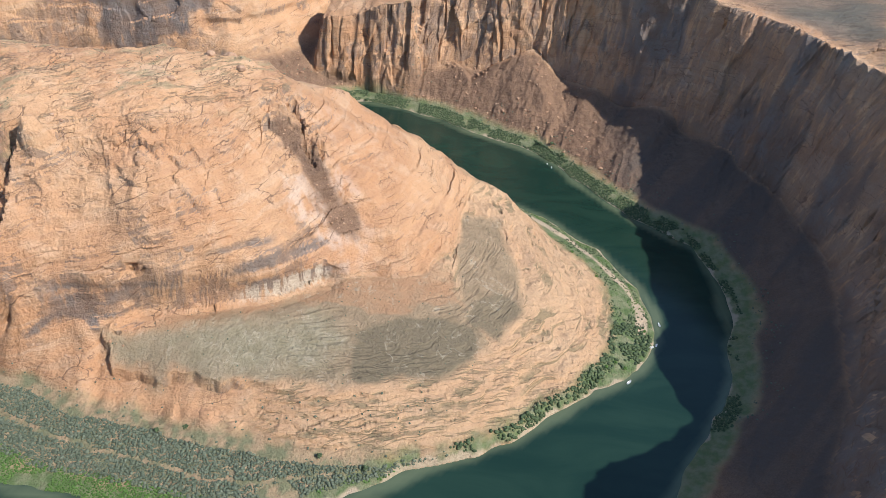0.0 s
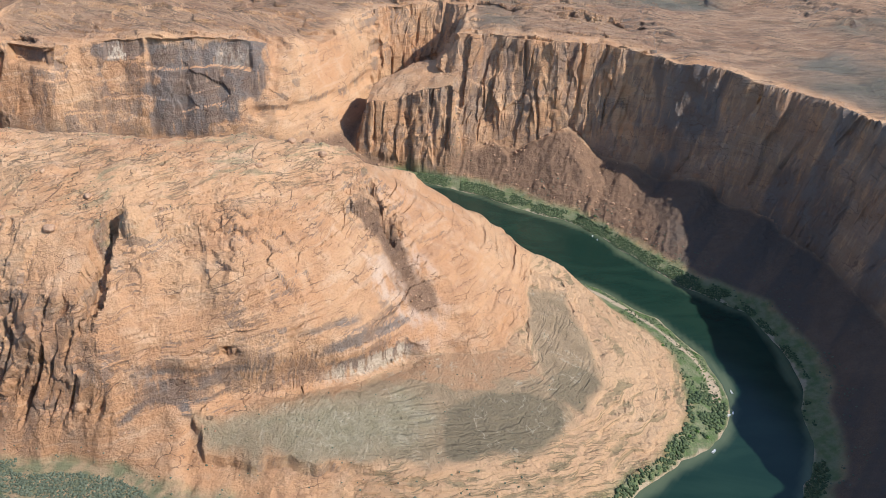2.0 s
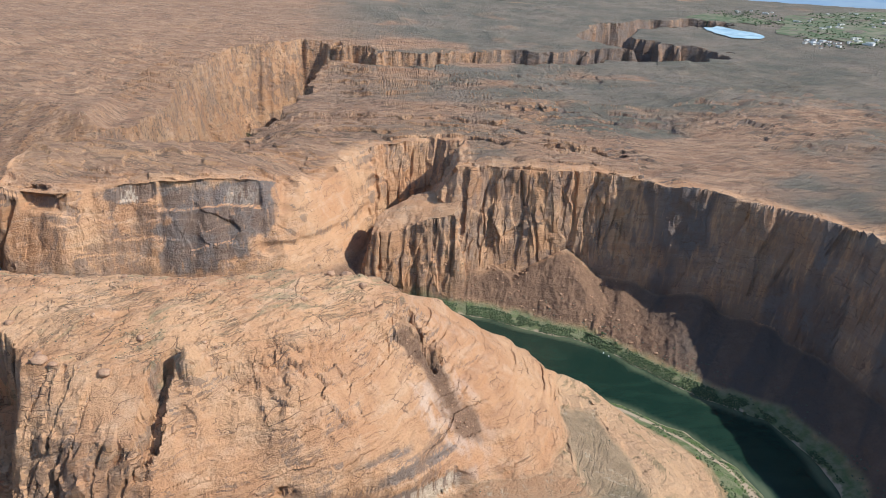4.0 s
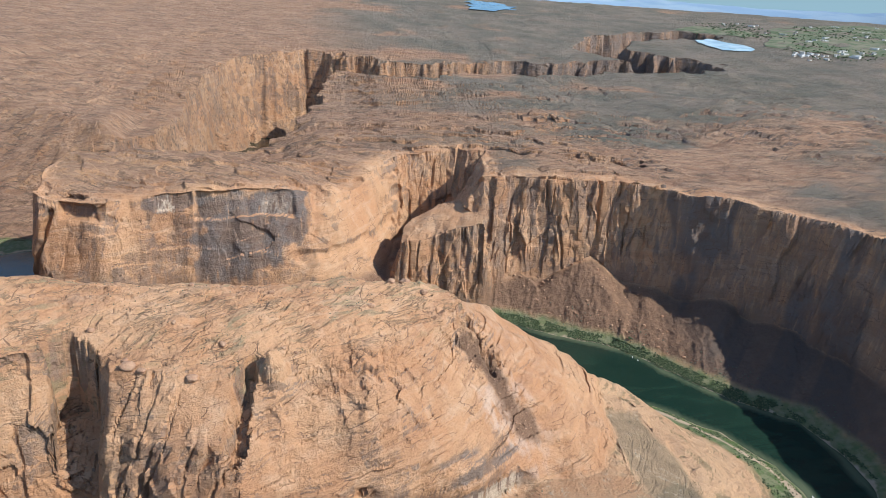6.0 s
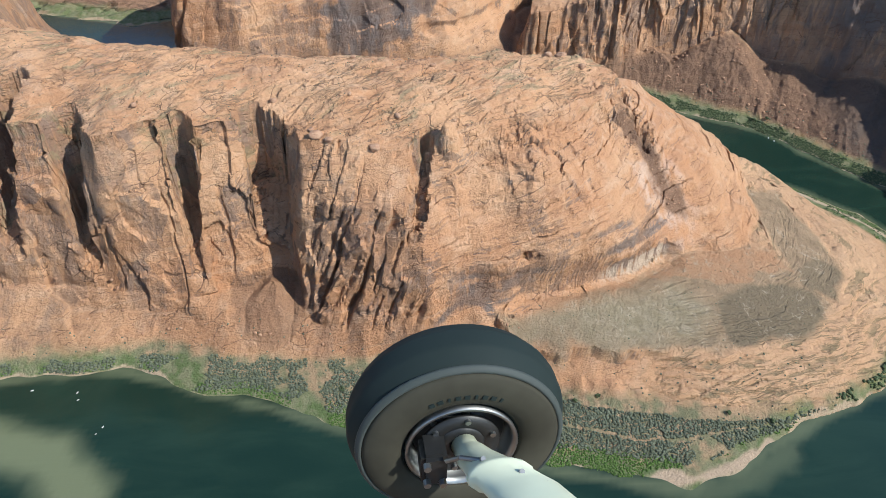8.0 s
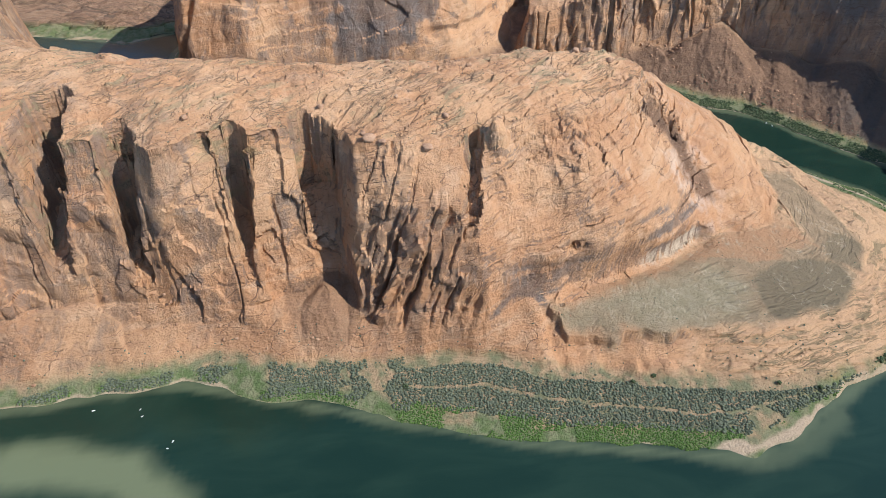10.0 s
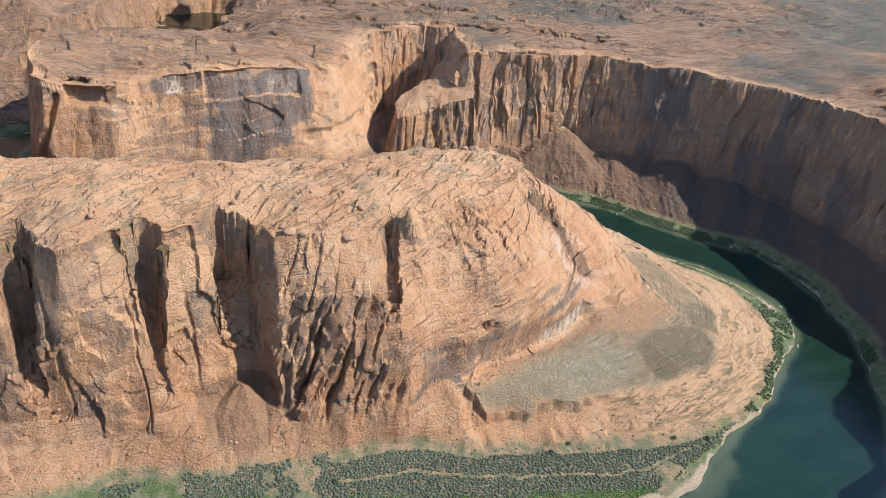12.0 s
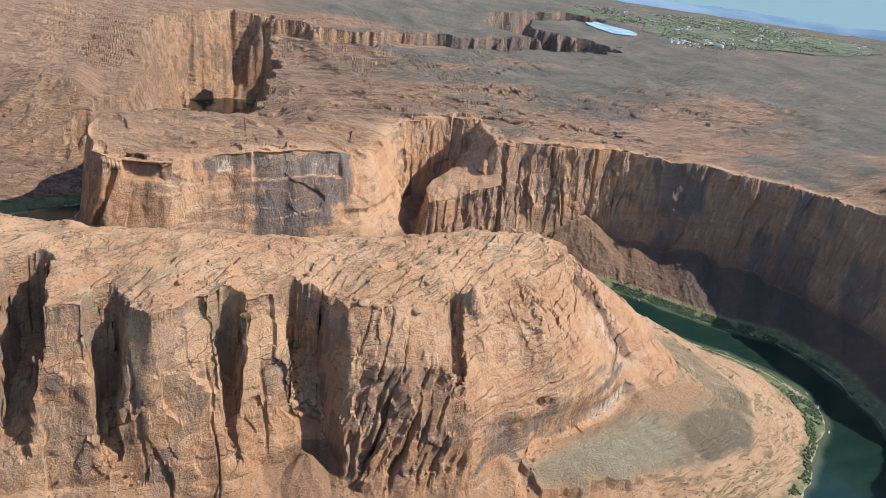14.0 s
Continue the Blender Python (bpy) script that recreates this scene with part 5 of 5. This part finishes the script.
for k, (x, y, r) in enumerate(((-154, 552, 5.0), (-168, 545, 3.0), (-140, 530, 3.2), (-362, 428, 4.0), (-352, 424, 2.6), (-318, 420, 3.4), (-300, 448, 2.6), (-398, 470, 2.4))):
    boulder(x, y, r, 7 + k)


# ---------------------------------------------------------------- far land
def draped(name, ring, mat, label, category, lift=1.0):
    """A flat outline laid on the far ground."""
    bm = bmesh.new()
    n = len(ring)
    cx, cy = sum(p[0] for p in ring) / n, sum(p[1] for p in ring) / n
    loops = []
    for f in (1.0, 0.66, 0.33):
        loops.append([bm.verts.new((cx + f * (x - cx), cy + f * (y - cy), 0)) for x, y in ring])
    mid = bm.verts.new((cx, cy, 0))
    for a, b in zip(loops[:-1], loops[1:]):
        for k in range(n):
            bm.faces.new((a[k], a[(k + 1) % n], b[(k + 1) % n], b[k]))
    for k in range(n):
        bm.faces.new((loops[-1][k], loops[-1][(k + 1) % n], mid))
    for v in bm.verts:
        v.co.z = ground_z(v.co.x, v.co.y) + lift
    me = bpy.data.meshes.new(name)
    bm.to_mesh(me)
    bm.free()
    me.materials.append(mat)
    return tagged(new(name, me), label, category, kind="structure")


def rounded(points, steps_each=5, wobble=0.0, seed=1):
    rnd = random.Random(seed)
    out = []
    n = len(points)
    for k in range(n):
        p0, p1, p2, p3 = (Vector(points[(k + d) % n]) for d in (-1, 0, 1, 2))
        for s in range(steps_each):
            t = s / steps_each
            q = 0.5 * (2 * p1 + (p2 - p0) * t + (2 * p0 - 5 * p1 + 4 * p2 - p3) * t * t + (3 * p1 - p0 - 3 * p2 + p3) * t ** 3)
            out.append((q.x + rnd.uniform(-wobble, wobble), q.y + rnd.uniform(-wobble, wobble)))
    return out


POND = Maker("pale pond water", 0.2, 0.4)
POND = POND.done(POND.mix(POND.rng(POND.noise(0.02), 0.4, 0.6), (0.30, 0.44, 0.47), (0.42, 0.54, 0.55)))
LAKE = Maker("blue lake water", 0.2, 0.4)
LAKE = LAKE.done(LAKE.mix(LAKE.rng(LAKE.noise(0.01), 0.4, 0.6), (0.09, 0.22, 0.36), (0.13, 0.28, 0.42)))
PARK = Maker("watered green fields", 0.9, 0.2)
PARK = PARK.done(PARK.mix(PARK.rng(PARK.noise(0.02, detail=6, rough=0.7), 0.4, 0.62), (0.085, 0.115, 0.055), (0.19, 0.175, 0.115)))
draped("pond", rounded([(1066, 2300), (1070, 2400), (1150, 2420), (1196, 2280), (1190, 2210), (1090, 2190)], 4, 6), POND, "pale blue-white settling pond on the plain", "pond", 3)
draped("lake", rounded([(420, 3350), (400, 3180), (570, 3190), (640, 3400), (600, 3620), (470, 3640)], 4, 25), LAKE, "distant blue reservoir among pale shores", "lake", 4)
draped("fields", rounded([(1300, 2250), (1500, 2080), (1900, 1980), (2350, 2100), (2500, 2600), (2300, 3000), (1800, 2900), (1500, 2650)], 5, 40), PARK, "green irrigated land round the far town", "fields", 2)
draped("fields", rounded([(1180, 2560), (1350, 2500), (1420, 2650), (1300, 2800), (1150, 2720)], 5, 20), PARK, "green irrigated land round the far town", "fields", 2)

PLASTER = plain_mat("pale plaster wall", (0.66, 0.63, 0.57), 0.8)
ROOFING = plain_mat("white flat roofing", (0.74, 0.74, 0.72), 0.7)
ROOF_RED = plain_mat("brown tile roof", (0.30, 0.20, 0.15), 0.8)
GLASS = plain_mat("dark window glass", (0.05, 0.06, 0.07), 0.15)


def house(w, d, h, roof_mat):
    root = empty("building", pose(0, 0, -500))
    bm = bmesh.new()
    box(bm, -w / 2, w / 2, -d / 2, d / 2, -6, h)
    part("wall", bm, PLASTER, root)
    bm = bmesh.new()
    box(bm, -w / 2 - 0.6, w / 2 + 0.6, -d / 2 - 0.6, d / 2 + 0.6, h, h + 0.8)
    part("roof", bm, roof_mat, root)
    for k in (-0.3, 0.0, 0.3):
        bm = bmesh.new()
        box(bm, k * w - 1.2, k * w + 1.2, -d / 2 - 0.15, -d / 2 - 0.01, h * 0.35, h * 0.75)
        part("window", bm, GLASS, root)
    return tagged(root, "far pale flat-roofed building of the desert town", "building", "buildings of the far town")


kinds = [house(14, 8, 3, ROOFING), house(26, 11, 4, ROOFING), house(10, 7, 2.8, ROOF_RED)]
rnd = random.Random(9)
first = [True, True, True]
for _ in range(110):
    if rnd.random() < 0.25:
        x, y = rnd.uniform(1260, 1600), rnd.uniform(2020, 2160)
    else:
        x, y = rnd.uniform(1450, 2450), rnd.uniform(2150, 2950)
    k = rnd.choice((0, 0, 1, 2, 2))
    m = pose(x, y, ground_z(x, y) + 1.5, rz=rnd.choice((20, 110, 25, 115)))
    if first[k]:
        kinds[k].matrix_basis = m
        first[k] = False
    else:
        copy_thing(kinds[k], m)
xx, yy, zz, db, do, rnd = scatter(1300, 2450, 2000, 2950, 15.0, 71)
pick = (rnd.rand(xx.size) < 0.5) & (noise2(xx / 180, yy / 180, 72) > -0.1)
tagged(plant_mesh("town_trees", np.stack([xx, yy, zz + 2], -1)[pick], rnd.uniform(1.8, 4.0, pick.sum()), TAMARISK, 73), "dark green trees among the houses of the far town", "trees", kind="stuff")

# mesas along the horizon, the blue of distance haze painted into their colour
HILLS = Maker("far mesa in painted haze", 0.95, 0.1)
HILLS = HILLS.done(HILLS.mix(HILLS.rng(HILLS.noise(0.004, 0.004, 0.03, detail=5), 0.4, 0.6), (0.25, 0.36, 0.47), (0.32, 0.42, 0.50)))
a = np.radians(np.linspace(15, 165, 400))
top = 22 + 20 * ramp(noise2(a * 9, a * 0, 81), -0.6, 0.6) + 9 * ramp(noise2(a * 21 + 3, a * 0, 82), -0.3, 0.5) + 3 * noise2(a * 60, a * 0, 83)
hx, hy, hz = [], [], []
for d, f in ((4350, -1.6), (4420, 0.55), (4440, 1.0), (4640, 1.0)):
    hx.append(EYE_XY[0] + d * np.cos(a)), hy.append(EYE_XY[1] + d * np.sin(a)), hz.append(400 + top * f)
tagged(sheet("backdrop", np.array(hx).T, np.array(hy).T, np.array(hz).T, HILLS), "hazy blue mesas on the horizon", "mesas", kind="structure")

# glowing pale blue sheet, added as the hazy air low over the horizon
HAZE = Maker("glowing horizon haze", 1.0, 0.0)
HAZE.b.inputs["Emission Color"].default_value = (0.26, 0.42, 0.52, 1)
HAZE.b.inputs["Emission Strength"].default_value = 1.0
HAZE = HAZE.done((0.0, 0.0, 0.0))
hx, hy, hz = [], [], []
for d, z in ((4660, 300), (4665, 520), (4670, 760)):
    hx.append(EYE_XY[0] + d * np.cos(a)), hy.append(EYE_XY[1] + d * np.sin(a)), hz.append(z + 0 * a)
tagged(sheet("backdrop", np.array(hx).T, np.array(hy).T, np.array(hz).T, HAZE, None, (), False), "glowing backdrop sheet standing in for pale blue haze over the horizon", "sky", kind="structure")


# ---------------------------------------------------------------- the aircraft's main wheel, where it hangs beside the eye
TYRE = plain_mat("black tyre rubber", (0.020, 0.030, 0.028), 0.6)
TYRE.node_tree.nodes["Principled BSDF"].inputs["Specular IOR Level"].default_value = 0.08
# lighter than the tread: sunlight on the inner sidewall put into its colour
SIDEWALL = plain_mat("sunlit olive-grey sidewall rubber", (0.062, 0.060, 0.043), 0.8, 0.0, 0.45)
SIDEWALL.node_tree.nodes["Principled BSDF"].inputs["Specular IOR Level"].default_value = 0.12
# hub, disc and caliper: darker metal than the rim
DARK_METAL = plain_mat("dark brake metal", (0.075, 0.078, 0.076), 0.45, 0.7, 0.5)
METAL = plain_mat("worn bare aluminium", (0.40, 0.42, 0.41), 0.42, 1.0, 0.4)
FAIRING = plain_mat("pale green-white painted steel", (0.66, 0.72, 0.53), 0.4)


def turned(profile, n=64):
    """A closed profile of (radius, offset) spun round the wheel's axle."""
    bm = bmesh.new()
    rings = [[bm.verts.new((r * math.cos(6.283185 * k / n), o, r * math.sin(6.283185 * k / n))) for k in range(n)] for r, o in profile]
    for a, b in zip(rings, rings[1:] + rings[:1]):
        for k in range(n):
            bm.faces.new((a[k], b[k], b[(k + 1) % n], a[(k + 1) % n]))
    bmesh.ops.recalc_face_normals(bm, faces=bm.faces[:])
    return bm


def soft(ob):
    ob.data.shade_smooth()
    return ob


def landing_gear(m):
    root = empty("landing_gear", m)
    tread = []
    for k in range(25):
        a = math.radians(-118 + 236 * k / 24)
        r, o = 0.150 + 0.072 * math.cos(a), 0.082 * math.sin(a)
        groove = 0.004 if k in (9, 12, 15) else 0.0
        tread.append((max(r, 0.112) - groove, o * (1.0 if abs(math.degrees(a)) < 90 else 0.92)))
    tyre = soft(part("tyre", turned(tread + [(0.105, 0.06), (0.105, -0.06)]), TYRE, root))
    soft(part("sidewall", turned([(0.196, -0.0690), (0.188, -0.0765), (0.172, -0.0815), (0.152, -0.0835), (0.134, -0.0810), (0.122, -0.0755), (0.116, -0.070), (0.140, -0.071), (0.170, -0.069), (0.190, -0.064)]),
              SIDEWALL, tyre, "tyre sidewall painted olive-grey as if sunlit"))
    soft(part("shoulder_band", turned([(0.207, -0.0600), (0.2065, -0.0640), (0.2005, -0.0705), (0.1960, -0.0715), (0.1945, -0.0690), (0.203, -0.058)]), plain_mat("scuffed grey-green rubber", (0.050, 0.062, 0.056), 0.7), tyre))
    for lane in (-0.030, 0.014):
        soft(part("tread_line", turned([(0.2165 - 6 * lane * lane, lane - 0.0016), (0.2195 - 6 * lane * lane, lane), (0.2165 - 6 * lane * lane, lane + 0.0016)]), plain_mat("worn tread rubber", (0.045, 0.055, 0.052), 0.5), tyre))
    bm = bmesh.new()
    for k in range(9):
        a = math.radians(62 + 6.5 * k)
        c = Vector((0.148 * math.cos(a), -0.0835, 0.148 * math.sin(a)))
        q = bmesh.ops.create_cube(bm, size=1.0)["verts"]
        bmesh.ops.scale(bm, vec=(0.010 if k % 3 else 0.005, 0.003, 0.009), verts=q)
        bmesh.ops.rotate(bm, cent=(0, 0, 0), matrix=Matrix.Rotation(-(a - math.pi / 2), 3, "Y"), verts=q)
        bmesh.ops.translate(bm, vec=c, verts=q)
    part("moulded_marks", bm, TYRE, tyre)
    rim = soft(part("rim", turned([(0.110, -0.064), (0.112, -0.078), (0.106, -0.080), (0.101, -0.066), (0.098, -0.030), (0.020, -0.028), (0.020, 0.045), (0.100, 0.050), (0.112, 0.060)]), METAL, root))
    soft(part("hub", turned([(0.018, -0.030), (0.094, -0.031), (0.090, -0.040), (0.052, -0.046), (0.046, -0.070), (0.018, -0.072)]), DARK_METAL, rim))
    soft(part("brake_disc", turned([(0.030, -0.062), (0.078, -0.062), (0.078, -0.068), (0.030, -0.068)]), DARK_METAL, root))
    for q in range(6):
        bm = bmesh.new()
        a = math.radians(20 + 60 * q)
        tube(bm, (0.066 * math.cos(a), -0.046, 0.066 * math.sin(a)), (0.066 * math.cos(a), -0.074, 0.066 * math.sin(a)), 0.007, 0.006, 8)
        part("hub_bolt", bm, METAL, root)
    bm = bmesh.new()
    box(bm, -0.085, -0.035, -0.125, -0.060, -0.045, 0.040)
    bmesh.ops.bevel(bm, geom=bm.edges[:], offset=0.009, segments=2, affect="EDGES")
    caliper = part("brake_caliper", bm, DARK_METAL, root)
    for bx, bz in ((-0.075, 0.022), (-0.075, -0.026), (-0.045, -0.030)):
        bm = bmesh.new()
        tube(bm, (bx, -0.124, bz), (bx, -0.136, bz), 0.008, 0.007, 10)
        part("bolt", bm, METAL, caliper)
    bm = bmesh.new()
    pts = [(-0.040, -0.130, 0.035), (-0.018, -0.145, 0.060), (0.015, -0.160, 0.066), (0.050, -0.200, 0.070)]
    for a, b in zip(pts[:-1], pts[1:]):
        tube(bm, a, b, 0.0045, 0.0045, 10)
    part("brake_hose", bm, METAL, root)
    bm = bmesh.new()
    line = [((0.0, -0.050, 0.0), 0.024, 0.026), ((0.010, -0.100, 0.010), 0.026, 0.027), ((0.014, -0.112, 0.014), 0.032, 0.032), ((0.022, -0.135, 0.026), 0.034, 0.032), ((0.040, -0.175, 0.046), 0.050, 0.030),
            ((0.046, -0.186, 0.052), 0.060, 0.034), ((0.050, -0.194, 0.056), 0.060, 0.034), ((0.053, -0.198, 0.059), 0.054, 0.028), ((0.075, -0.250, 0.085), 0.062, 0.027),
            ((0.130, -0.420, 0.150), 0.070, 0.022), ((0.200, -0.640, 0.240), 0.076, 0.022)]
    rows = []
    for (x, y, z), w, t in line:
        rows.append([bm.verts.new((x + w * math.cos(6.283 * k / 16), y + 0.35 * t * math.sin(6.283 * k / 16), z + t * math.sin(6.283 * k / 16))) for k in range(16)])
    for a, b in zip(rows[:-1], rows[1:]):
        for k in range(16):
            bm.faces.new((a[k], a[(k + 1) % 16], b[(k + 1) % 16], b[k]))
    bm.faces.new(rows[0]), bm.faces.new(rows[-1][::-1])
    bmesh.ops.recalc_face_normals(bm, faces=bm.faces[:])
    strut = soft(part("strut", bm, FAIRING, root))
    for bx, by, bz in ((0.02, -0.165, 0.072), (0.075, -0.22, 0.098), (0.11, -0.25, 0.10)):
        bm = bmesh.new()
        tube(bm, (bx, by, bz), (bx, by - 0.004, bz + 0.008), 0.006, 0.005, 8)
        part("rivet", bm, METAL, strut)
    return tagged(root, "black aircraft tyre on a pale painted landing gear leg", "landing gear")


landing_gear(pose(-295.772, -30.836, 431.626, rx=-4, ry=0, rz=6))
